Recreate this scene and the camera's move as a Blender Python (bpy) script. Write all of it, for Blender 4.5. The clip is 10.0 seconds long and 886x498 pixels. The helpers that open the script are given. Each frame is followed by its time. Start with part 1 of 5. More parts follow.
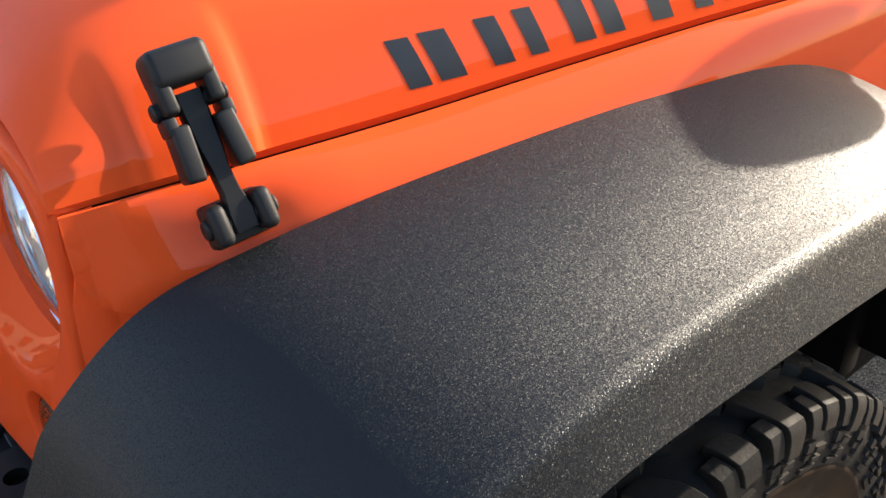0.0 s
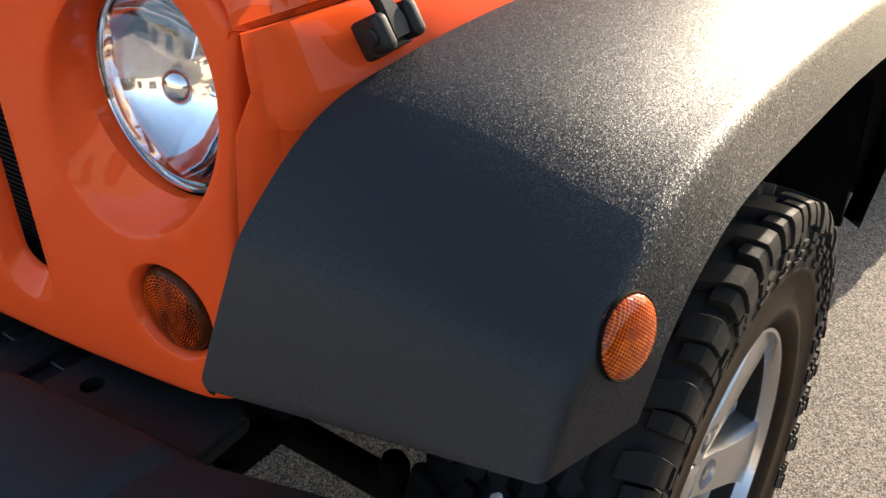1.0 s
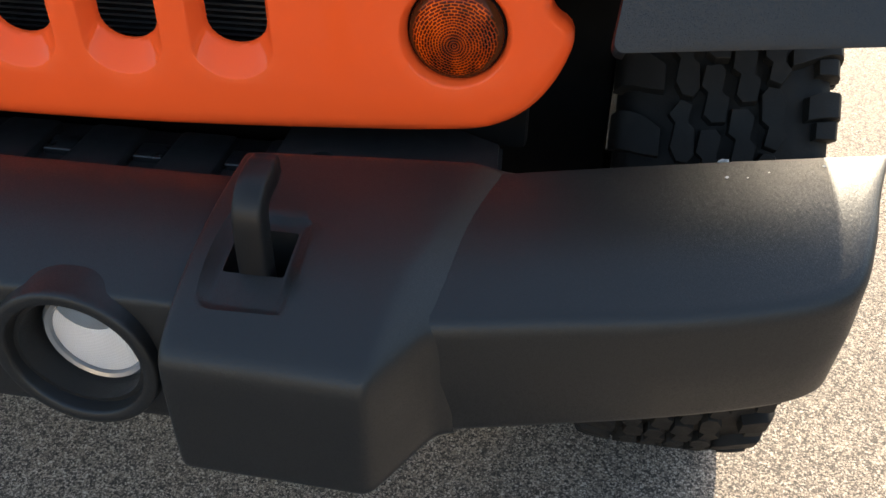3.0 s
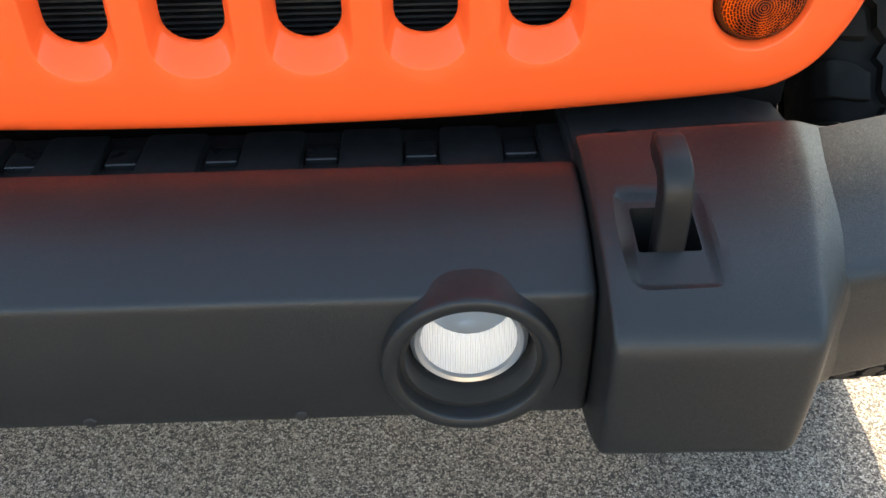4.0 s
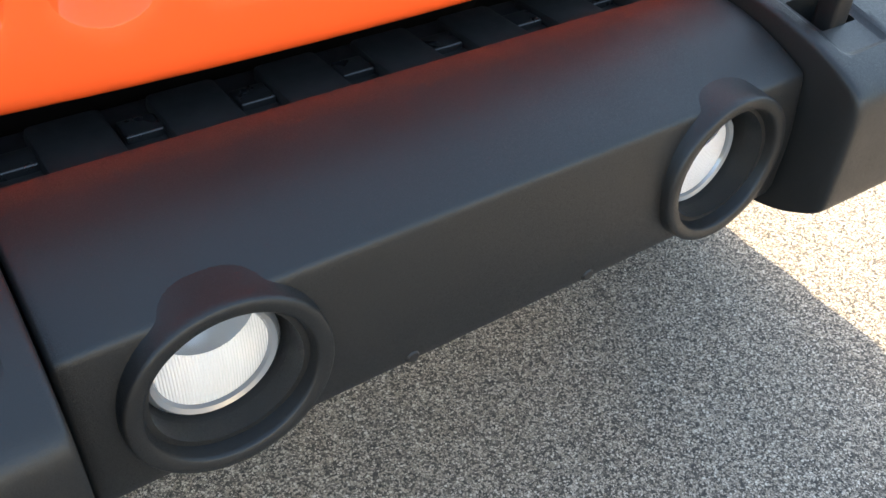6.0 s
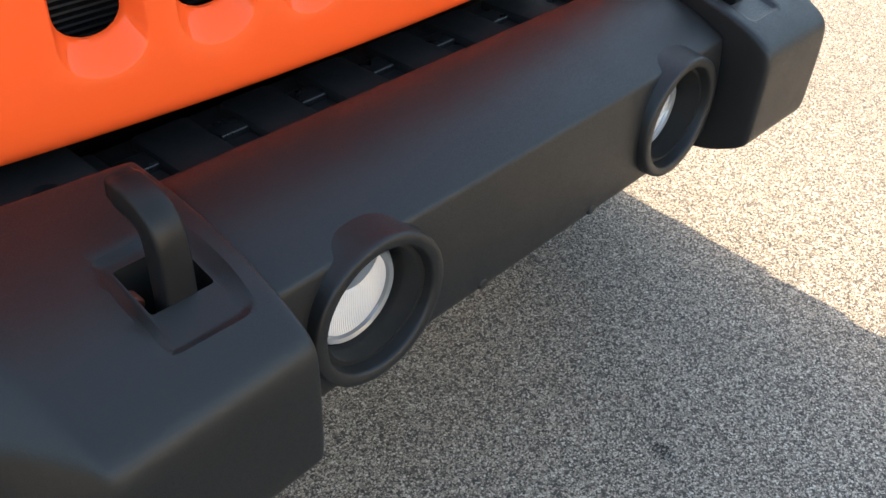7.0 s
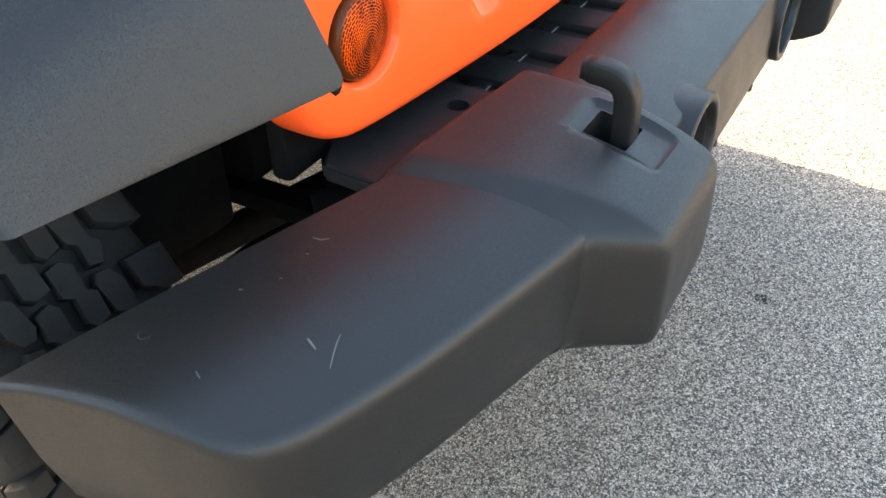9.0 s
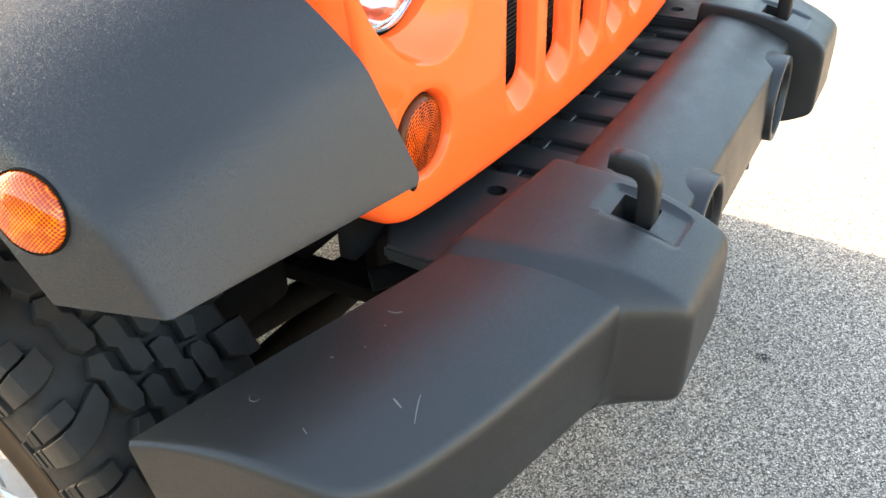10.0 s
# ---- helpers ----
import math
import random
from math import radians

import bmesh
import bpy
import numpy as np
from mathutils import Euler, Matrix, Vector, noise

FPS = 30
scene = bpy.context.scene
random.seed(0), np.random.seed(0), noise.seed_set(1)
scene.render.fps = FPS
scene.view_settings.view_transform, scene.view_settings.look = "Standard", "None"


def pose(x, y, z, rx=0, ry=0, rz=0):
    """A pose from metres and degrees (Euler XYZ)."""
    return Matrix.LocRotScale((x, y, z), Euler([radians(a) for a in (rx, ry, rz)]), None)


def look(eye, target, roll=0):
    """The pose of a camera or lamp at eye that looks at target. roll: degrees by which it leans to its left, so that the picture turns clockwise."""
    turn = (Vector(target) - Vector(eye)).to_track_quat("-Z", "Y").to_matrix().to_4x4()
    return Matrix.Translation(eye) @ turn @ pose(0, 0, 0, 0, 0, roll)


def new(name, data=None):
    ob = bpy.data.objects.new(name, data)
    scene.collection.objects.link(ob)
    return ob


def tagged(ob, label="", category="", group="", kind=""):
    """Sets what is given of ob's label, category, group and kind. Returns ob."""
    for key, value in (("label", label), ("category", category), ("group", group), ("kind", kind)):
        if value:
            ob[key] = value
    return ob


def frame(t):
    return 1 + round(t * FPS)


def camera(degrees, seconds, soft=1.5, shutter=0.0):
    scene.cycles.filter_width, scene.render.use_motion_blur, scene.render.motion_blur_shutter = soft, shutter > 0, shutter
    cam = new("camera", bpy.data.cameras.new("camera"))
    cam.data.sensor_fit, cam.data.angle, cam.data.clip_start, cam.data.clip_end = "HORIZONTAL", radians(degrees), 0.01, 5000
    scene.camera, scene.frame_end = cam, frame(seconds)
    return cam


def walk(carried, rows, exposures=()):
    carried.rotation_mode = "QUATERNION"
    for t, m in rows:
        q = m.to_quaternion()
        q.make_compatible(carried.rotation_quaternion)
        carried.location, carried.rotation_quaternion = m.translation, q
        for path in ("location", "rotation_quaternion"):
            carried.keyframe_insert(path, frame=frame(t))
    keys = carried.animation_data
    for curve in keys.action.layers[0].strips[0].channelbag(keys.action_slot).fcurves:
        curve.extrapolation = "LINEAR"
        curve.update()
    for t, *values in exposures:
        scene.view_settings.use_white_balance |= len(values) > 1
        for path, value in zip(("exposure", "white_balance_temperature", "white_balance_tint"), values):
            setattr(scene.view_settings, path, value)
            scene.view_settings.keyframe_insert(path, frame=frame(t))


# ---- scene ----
cam = camera(53.11, 10.0)

# seconds, eye, a point ahead, roll
PATH = [
    (0.0, (1.1563, -0.0721, 1.3289), (0.4991, 0.4721, 0.8073), -0.55),
    (0.2, (1.1479, -0.1552, 1.3098), (0.5203, 0.4424, 0.8109), -0.93),
    (0.5, (1.1307, -0.2487, 1.2835), (0.5476, 0.4006, 0.7953), -1.42),
    (1.0, (1.0978, -0.3473, 1.2327), (0.5785, 0.3437, 0.7299), -1.52),
    (1.5, (1.0171, -0.4151, 1.2094), (0.5931, 0.3223, 0.6836), -0.73),
    (2.0, (0.9361, -0.5099, 1.1636), (0.6267, 0.2503, 0.5923), 0.52),
    (2.2, (0.8883, -0.5550, 1.1366), (0.6232, 0.2095, 0.5490), 1.20),
    (3.3, (0.4969, -0.7132, 1.0947), (0.4088, 0.0896, 0.5050), -0.58),
    (3.5, (0.4130, -0.7036, 1.0904), (0.3551, 0.0983, 0.4958), -0.92),
    (4.0, (0.2016, -0.7258, 1.0968), (0.2164, 0.0706, 0.4921), -1.10),
    (4.5, (-0.0108, -0.7563, 1.0894), (0.1146, 0.0306, 0.4852), 0.10),
    (5.0, (-0.1696, -0.7224, 1.0544), (0.0610, 0.0289, 0.4360), 0.77),
    (5.5, (-0.2873, -0.6261, 1.0341), (0.0669, 0.0664, 0.4056), 0.94),
    (6.0, (-0.3500, -0.6056, 1.0240), (0.1039, 0.0240, 0.3936), 2.08),
    (6.2, (-0.3961, -0.6060, 1.0362), (0.0941, -0.0001, 0.4098), 2.31),
    (7.3, (-0.6758, -0.6171, 1.0749), (-0.0441, -0.1252, 0.4758), 2.48),
    (7.5, (-0.7165, -0.5833, 1.0724), (-0.0595, -0.1203, 0.4775), 2.51),
    (8.0, (-0.8245, -0.5150, 1.0887), (-0.1355, -0.1033, 0.4922), 1.30),
    (8.5, (-0.9425, -0.4775, 1.0845), (-0.2534, -0.0746, 0.4821), -0.22),
    (8.8, (-1.0430, -0.4400, 1.1050), (0.3280, 0.3740, -0.1010), -1.00),
    (9.0, (-1.1268, -0.4112, 1.1145), (-0.4371, -0.0021, 0.5171), -1.54),
    (9.2, (-1.1910, -0.3990, 1.1190), (0.1910, 0.4320, -0.0640), -1.70),
    (9.5, (-1.2570, -0.3860, 1.1292), (-0.5596, 0.0340, 0.5485), -1.89),
    (9.7, (-1.2710, -0.3950, 1.1540), (0.1390, 0.4520, 0.0170), -1.90),
    (10.0, (-1.2365, -0.3995, 1.1926), (-0.5039, 0.0154, 0.6529), -1.71),
]


def glide():
    rows = [(t, look(eye, target, roll)) for t, eye, target, roll in PATH]
    walk(cam, rows, exposures=[(0.0, 1.58, 6800, 10), (0.5, 1.38, 6950, 10), (1.0, 1.55, 7050, 10), (1.5, 1.84, 7250, 9), (2.0, 1.62, 7250, 9), (2.2, 1.75, 7250, 9), (3.5, 2.58, 7600, 8), (4.0, 3.08, 7650, 6), (4.5, 2.98, 7600, 5), (5.0, 2.65, 7600, 6), (5.5, 3.05, 7650, 6), (6.0, 3.20, 7700, 7), (6.3, 3.15, 7750, 7), (7.5, 2.5, 8000, 9), (8.0, 2.45, 8000, 9), (8.5, 2.65, 7900, 9), (9.0, 3.50, 8200, 8), (9.5, 3.80, 8250, 8), (10.0, 3.82, 8450, 7)])


glide()

# ---------------------------------------------------------------- light
SUN_TO = Vector((0.135, 1.0, 0.42)).normalized()
world = bpy.data.worlds.new("daylight")
scene.world = world
world.use_nodes = True
wn = world.node_tree
sky = wn.nodes.new("ShaderNodeTexSky")
sky.sky_type = "NISHITA"
sky.sun_disc = False
sky.sun_elevation = math.asin(SUN_TO.z)
sky.sun_rotation = math.atan2(SUN_TO.x, SUN_TO.y)
sky.air_density = 1.0
sky.dust_density = 1.5
wn.links.new(sky.outputs[0], wn.nodes["Background"].inputs[0])
wn.nodes["Background"].inputs[1].default_value = 0.15
sun = new("sun", bpy.data.lights.new("sun", "SUN"))
sun.data.energy = 3.9
sun.data.angle = radians(0.5)
sun.data.color = (1.0, 0.89, 0.745)
sun.matrix_world = look(SUN_TO * 20, (0, 0, 0))


# ---------------------------------------------------------------- materials
class Nodes:
    """A principled material with a few short-hands for procedural inputs."""

    def __init__(self, name):
        self.mat = bpy.data.materials.new(name)
        self.mat.use_nodes = True
        self.t = self.mat.node_tree
        self.p = self.t.nodes["Principled BSDF"]
        self.co = self.t.nodes.new("ShaderNodeTexCoord").outputs["Object"]

    def put(self, **values):
        for key, v in values.items():
            self.p.inputs[key.replace("_", " ")].default_value = (*v, 1.0) if isinstance(v, tuple) else v
        return self

    def noise(self, scale, detail=3.0, rough=0.55, stretch=None):
        n = self.t.nodes.new("ShaderNodeTexNoise")
        n.inputs["Scale"].default_value, n.inputs["Detail"].default_value = scale, detail
        n.inputs["Roughness"].default_value = rough
        self.t.links.new(self.mapped(stretch), n.inputs["Vector"])
        return n.outputs["Fac"]

    def mapped(self, stretch):
        if not stretch:
            return self.co
        m = self.t.nodes.new("ShaderNodeMapping")
        m.inputs["Scale"].default_value = stretch
        self.t.links.new(self.co, m.inputs["Vector"])
        return m.outputs[0]

    def voronoi(self, scale, feature="F1", out="Distance", stretch=None):
        n = self.t.nodes.new("ShaderNodeTexVoronoi")
        n.feature = feature
        n.inputs["Scale"].default_value = scale
        self.t.links.new(self.mapped(stretch), n.inputs["Vector"])
        return n.outputs[out]

    def ramp(self, fac, stops, mode="LINEAR"):
        n = self.t.nodes.new("ShaderNodeValToRGB")
        n.color_ramp.interpolation = mode
        while len(n.color_ramp.elements) < len(stops):
            n.color_ramp.elements.new(0.5)
        for e, (pos, col) in zip(n.color_ramp.elements, stops):
            e.position = pos
            e.color = (*col, 1.0) if isinstance(col, tuple) else (col, col, col, 1.0)
        self.t.links.new(fac, n.inputs[0])
        return n.outputs[0]

    def mix(self, fac, a, b, mode="MIX"):
        n = self.t.nodes.new("ShaderNodeMix")
        n.data_type, n.blend_type = "RGBA", mode
        for sock, v in ((n.inputs[0], fac), (n.inputs[6], a), (n.inputs[7], b)):
            if isinstance(v, bpy.types.NodeSocket):
                self.t.links.new(v, sock)
            elif isinstance(v, tuple):
                sock.default_value = (*v, 1.0)
            else:
                sock.default_value = v
        return n.outputs[2]

    def math(self, op, a, b=0.0):
        n = self.t.nodes.new("ShaderNodeMath")
        n.operation = op
        for sock, v in ((n.inputs[0], a), (n.inputs[1], b)):
            if isinstance(v, bpy.types.NodeSocket):
                self.t.links.new(v, sock)
            else:
                sock.default_value = v
        return n.outputs[0]

    def wire(self, out, name):
        self.t.links.new(out, self.p.inputs[name])
        return self

    def bump(self, height, strength, distance, under=None):
        n = self.t.nodes.new("ShaderNodeBump")
        n.inputs["Strength"].default_value, n.inputs["Distance"].default_value = strength, distance
        self.t.links.new(height, n.inputs["Height"])
        if under:
            self.t.links.new(under, n.inputs["Normal"])
        self.t.links.new(n.outputs[0], self.p.inputs["Normal"])
        return n.outputs[0]


def orange_paint():
    m = Nodes("orange_paint").put(Roughness=0.5, Specular_IOR_Level=0.0, Coat_Weight=0.46, Coat_Roughness=0.02, Coat_IOR=1.45)
    m.wire(m.mix(m.noise(2.2, 2), (0.80, 0.089, 0.020), (0.84, 0.097, 0.024)), "Base Color")
    m.bump(m.noise(420, 2), 0.02, 0.0004)
    return m.mat


def speckle(m, scale, gain, least):
    """A moulded skin whose grains each tilt their own way, a few of them far: a random colour and the tilted normal."""
    cells = m.voronoi(scale, out="Color")
    grain = m.t.nodes.new("ShaderNodeSeparateColor")
    m.t.links.new(cells, grain.inputs[0])
    reach = m.math("ADD", m.math("MULTIPLY", m.math("POWER", grain.outputs[2], 1.4), gain), least)
    tilt = m.t.nodes.new("ShaderNodeVectorMath")
    tilt.operation = "SUBTRACT"
    m.t.links.new(cells, tilt.inputs[0])
    tilt.inputs[1].default_value = (0.5, 0.5, 0.5)
    far = m.t.nodes.new("ShaderNodeVectorMath")
    far.operation = "SCALE"
    m.t.links.new(tilt.outputs[0], far.inputs[0])
    m.t.links.new(reach, far.inputs["Scale"])
    lean = m.t.nodes.new("ShaderNodeVectorMath")
    lean.operation = "ADD"
    m.t.links.new(m.t.nodes.new("ShaderNodeNewGeometry").outputs["Normal"], lean.inputs[0])
    m.t.links.new(far.outputs[0], lean.inputs[1])
    unit = m.t.nodes.new("ShaderNodeVectorMath")
    unit.operation = "NORMALIZE"
    m.t.links.new(lean.outputs[0], unit.inputs[0])
    return grain.outputs[0], unit.outputs[0]


def flare_plastic():
    m = Nodes("grained_black_plastic").put(Specular_IOR_Level=0.36, Specular_Tint=(0.94, 0.97, 1.0))
    m.wire(m.mix(m.noise(9, 4), (0.0064, 0.0068, 0.0076), (0.0104, 0.0110, 0.0122)), "Base Color")
    shade, normal = speckle(m, 1650, 0.64, 0.12)
    m.wire(m.ramp(shade, [(0.0, 0.38), (0.35, 0.44), (1.0, 0.54)]), "Roughness")
    m.bump(m.noise(1700, 1, 0.6), 0.15, 0.0003, normal)
    return m.mat


def bumper_plastic():
    m = Nodes("black_bumper_plastic").put(Specular_IOR_Level=0.34, Specular_Tint=(0.84, 0.93, 1.0))
    m.wire(m.mix(m.noise(7, 4), (0.0090, 0.0088, 0.0086), (0.0126, 0.0124, 0.0121)), "Base Color")
    m.wire(m.ramp(m.noise(22, 4), [(0.3, 0.40), (0.7, 0.47)]), "Roughness")
    normal = speckle(m, 1500, 0.22, 0.04)[1]
    m.bump(m.noise(1300, 2, 0.6), 0.30, 0.0004, normal)
    return m.mat


def plain_plastic(name, dark, light, rough=0.5, grain=0.15, gloss=0.5):
    m = Nodes(name).put(Specular_IOR_Level=gloss)
    m.wire(m.mix(m.noise(25, 4), dark, light), "Base Color")
    m.wire(m.ramp(m.noise(40, 3), [(0.3, rough - 0.06), (0.7, rough + 0.08)]), "Roughness")
    m.bump(m.noise(1300, 2), grain, 0.0004)
    return m.mat


def rubber():
    m = Nodes("tyre_rubber")
    dust = m.ramp(m.noise(18, 5, 0.65), [(0.50, 0.0), (0.80, 0.45)])
    across = m.t.nodes.new("ShaderNodeSeparateXYZ")
    m.t.links.new(m.co, across.inputs[0])
    # outer lug flanks: road dust, with their sunlit tan put into the colour
    flank = m.ramp(across.outputs[0], [(0.1205, 0.0), (0.1255, 0.75)])
    body = m.mix(dust, (0.0135, 0.0127, 0.0116), (0.034, 0.028, 0.021))
    m.wire(m.mix(flank, body, (0.055, 0.044, 0.034)), "Base Color")
    m.wire(m.ramp(m.noise(45, 4), [(0.3, 0.55), (0.7, 0.72)]), "Roughness")
    m.put(Specular_IOR_Level=0.16)
    m.bump(m.noise(260, 6, 0.65), 0.35, 0.0015)
    return m.mat


def dusty_rubber():
    m = Nodes("dusty_sidewall_rubber")
    dust = m.ramp(m.noise(11, 5, 0.65), [(0.3, 0.0), (0.7, 0.9)])
    m.wire(m.mix(dust, (0.013, 0.009, 0.006), (0.042, 0.025, 0.014)), "Base Color")
    m.put(Roughness=0.75, Specular_IOR_Level=0.10)
    m.bump(m.noise(400, 4), 0.2, 0.0008)
    return m.mat


def asphalt():
    """Chip seal: angular stone chips of many tones, two sizes of them, with thin dark joints."""
    m = Nodes("chip_seal_gravel")

    def chips(scale, tones):
        c = m.t.nodes.new("ShaderNodeSeparateColor")
        m.t.links.new(m.voronoi(scale, out="Color"), c.inputs[0])
        return m.ramp(c.outputs[0], tones), c.outputs[1]

    large, height = chips(245, [(0.0, (0.026, 0.024, 0.023)), (0.28, (0.095, 0.080, 0.070)), (0.45, (0.31, 0.255, 0.208)), (0.75, (0.50, 0.415, 0.338)), (0.97, (0.76, 0.67, 0.575))])
    small, low = chips(440, [(0.0, (0.025, 0.023, 0.022)), (0.45, (0.14, 0.116, 0.098)), (0.72, (0.44, 0.365, 0.298)), (1.0, (0.72, 0.63, 0.54))])
    pick = m.ramp(m.noise(190, 2, 0.5), [(0.50, 0.0), (0.54, 1.0)])
    edge = m.ramp(m.voronoi(245, "DISTANCE_TO_EDGE"), [(0.0, 0.0), (0.12, 1.0)])
    stain = m.ramp(m.noise(1.3, 5), [(0.3, 0.57), (0.7, 0.74)])
    col = m.mix(pick, m.mix(edge, (0.060, 0.051, 0.044), large), small)
    m.wire(m.mix(1.0, col, stain, "MULTIPLY"), "Base Color")
    m.put(Roughness=0.82)
    h = m.math("ADD", m.math("MULTIPLY", edge, 0.6), m.math("MULTIPLY", height, 0.9))
    m.bump(h, 0.42, 0.0024)
    return m.mat


def metal(name, col, rough, metallic=1.0, grain=0.0):
    m = Nodes(name).put(Base_Color=col, Metallic=metallic)
    m.wire(m.ramp(m.noise(60, 3), [(0.3, rough * 0.85), (0.7, rough * 1.2)]), "Roughness")
    if grain:
        m.bump(m.noise(900, 2), grain, 0.0003)
    return m.mat


def clear_glass(name, pattern=None):
    m = Nodes(name).put(Transmission_Weight=1.0, IOR=1.45, Roughness=0.0, Base_Color=(0.98, 0.99, 1.0))
    if pattern:
        w = m.t.nodes.new("ShaderNodeTexWave")
        w.inputs["Scale"].default_value = pattern
        m.t.links.new(m.co, w.inputs["Vector"])
        m.bump(w.outputs["Fac"], 0.35, 0.001)
    return m.mat


def fluted_reflector():
    m = Nodes("fluted_reflector").put(Base_Color=(0.90, 0.90, 0.91), Metallic=1.0, Roughness=0.05)
    w = m.t.nodes.new("ShaderNodeTexWave")
    w.wave_profile = "SAW"
    w.inputs["Scale"].default_value = 26
    w.inputs["Distortion"].default_value = 1.2
    m.t.links.new(m.co, w.inputs["Vector"])
    m.bump(w.outputs["Fac"], 0.35, 0.004)
    return m.mat


def thin_glass():
    """A single sheet that lets light straight through under a faint gloss."""
    m = Nodes("thin_clear_lens").put(Transmission_Weight=1.0, IOR=1.02, Roughness=0.0, Coat_Weight=0.8, Coat_Roughness=0.01)
    return m.mat


def ribbed_glass():
    m = Nodes("ribbed_lens").put(Transmission_Weight=0.14, IOR=1.45, Roughness=0.12, Base_Color=(0.80, 0.775, 0.755), Coat_Weight=0.5, Coat_Roughness=0.02)
    w = m.t.nodes.new("ShaderNodeTexWave")
    w.inputs["Scale"].default_value = 150
    m.t.links.new(m.co, w.inputs["Vector"])
    m.bump(w.outputs["Fac"], 0.6, 0.0012)
    return m.mat


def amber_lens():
    """Amber turn-signal plastic: prism rings and reflector glow put into colour, plain smoky rim."""
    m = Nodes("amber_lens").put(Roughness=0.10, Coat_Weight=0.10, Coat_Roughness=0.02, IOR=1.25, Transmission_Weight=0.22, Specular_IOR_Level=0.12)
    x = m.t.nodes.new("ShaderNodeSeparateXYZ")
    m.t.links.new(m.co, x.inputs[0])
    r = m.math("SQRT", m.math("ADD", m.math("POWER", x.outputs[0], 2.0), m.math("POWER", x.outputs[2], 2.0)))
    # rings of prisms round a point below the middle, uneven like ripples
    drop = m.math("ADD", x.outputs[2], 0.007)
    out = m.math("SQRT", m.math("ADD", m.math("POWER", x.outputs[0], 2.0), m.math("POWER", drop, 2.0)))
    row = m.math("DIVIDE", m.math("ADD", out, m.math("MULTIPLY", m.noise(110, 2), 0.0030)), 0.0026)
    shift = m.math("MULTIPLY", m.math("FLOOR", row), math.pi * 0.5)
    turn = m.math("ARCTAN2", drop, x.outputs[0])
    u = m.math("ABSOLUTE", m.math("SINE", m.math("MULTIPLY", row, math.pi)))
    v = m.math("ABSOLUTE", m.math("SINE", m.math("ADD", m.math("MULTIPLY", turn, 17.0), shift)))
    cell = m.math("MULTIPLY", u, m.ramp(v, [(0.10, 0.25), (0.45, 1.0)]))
    # dark dashes stand for light bent away inside each prism
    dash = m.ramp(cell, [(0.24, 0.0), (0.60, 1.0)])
    # bright and dim patches carry the reflector's glow in the colour
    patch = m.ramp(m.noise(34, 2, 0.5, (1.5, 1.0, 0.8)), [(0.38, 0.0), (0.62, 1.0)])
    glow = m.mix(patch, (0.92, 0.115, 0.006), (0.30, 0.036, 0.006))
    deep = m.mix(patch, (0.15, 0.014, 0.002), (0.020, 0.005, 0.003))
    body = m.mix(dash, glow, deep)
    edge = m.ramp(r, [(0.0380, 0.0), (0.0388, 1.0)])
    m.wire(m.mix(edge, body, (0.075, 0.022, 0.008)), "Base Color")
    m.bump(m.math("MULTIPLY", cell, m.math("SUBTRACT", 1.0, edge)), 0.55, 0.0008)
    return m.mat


def amber_marker():
    """Side marker plastic with a fine diamond net."""
    m = Nodes("amber_marker_lens").put(Roughness=0.12, Coat_Weight=0.6, Coat_Roughness=0.02, IOR=1.28, Specular_IOR_Level=0.2)
    x = m.t.nodes.new("ShaderNodeSeparateXYZ")
    m.t.links.new(m.co, x.inputs[0])
    k = math.pi / 0.0034
    u = m.math("SINE", m.math("MULTIPLY", m.math("ADD", x.outputs[1], x.outputs[2]), k))
    v = m.math("SINE", m.math("MULTIPLY", m.math("SUBTRACT", x.outputs[1], x.outputs[2]), k))
    cell = m.math("ABSOLUTE", m.math("MULTIPLY", u, v))
    tone = m.ramp(m.noise(70, 3, 0.6), [(0.38, 0.0), (0.62, 0.7)])
    dark = m.math("ADD", m.ramp(cell, [(0.10, 0.0), (0.32, 0.92)]), tone)
    m.wire(m.mix(dark, (0.92, 0.18, 0.004), (0.22, 0.020, 0.001)), "Base Color")
    m.bump(cell, 0.35, 0.0010)
    return m.mat


PAINT = orange_paint()
FLARE = flare_plastic()
BUMPER = bumper_plastic()
TRIM = plain_plastic("black_trim_plastic", (0.009, 0.009, 0.0095), (0.016, 0.016, 0.016), 0.5, 0.15, 0.3)
TAB = plain_plastic("shiny_tab_plastic", (0.009, 0.009, 0.0095), (0.014, 0.014, 0.014), 0.30, 0.05, 0.5)
LATCH = plain_plastic("latch_rubber", (0.005, 0.0055, 0.0062), (0.010, 0.0105, 0.0115), 0.56, 0.15, 0.36)
HOOK = plain_plastic("hook_black_coating", (0.0055, 0.0056, 0.0060), (0.0095, 0.0096, 0.0100), 0.44, 0.15, 0.24)
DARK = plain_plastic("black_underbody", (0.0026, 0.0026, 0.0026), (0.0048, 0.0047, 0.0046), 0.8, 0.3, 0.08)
DECAL = plain_plastic("charcoal_vinyl", (0.010, 0.014, 0.020), (0.014, 0.018, 0.026), 0.35, 0.0, 0.35)
RUBBER = rubber()
SIDEWALL = dusty_rubber()
GROUND = asphalt()
CHROME = metal("chrome", (0.86, 0.86, 0.86), 0.05)
# near-white colour stands for chrome that mirrors the bright sky
FOGBOWL = metal("fog_reflector", (0.95, 0.945, 0.94), 0.20, 0.15)
ALLOY = metal("silver_alloy", (0.47, 0.465, 0.46), 0.22, 0.85, 0.02)
STEEL = metal("lug_steel", (0.55, 0.55, 0.56), 0.22)
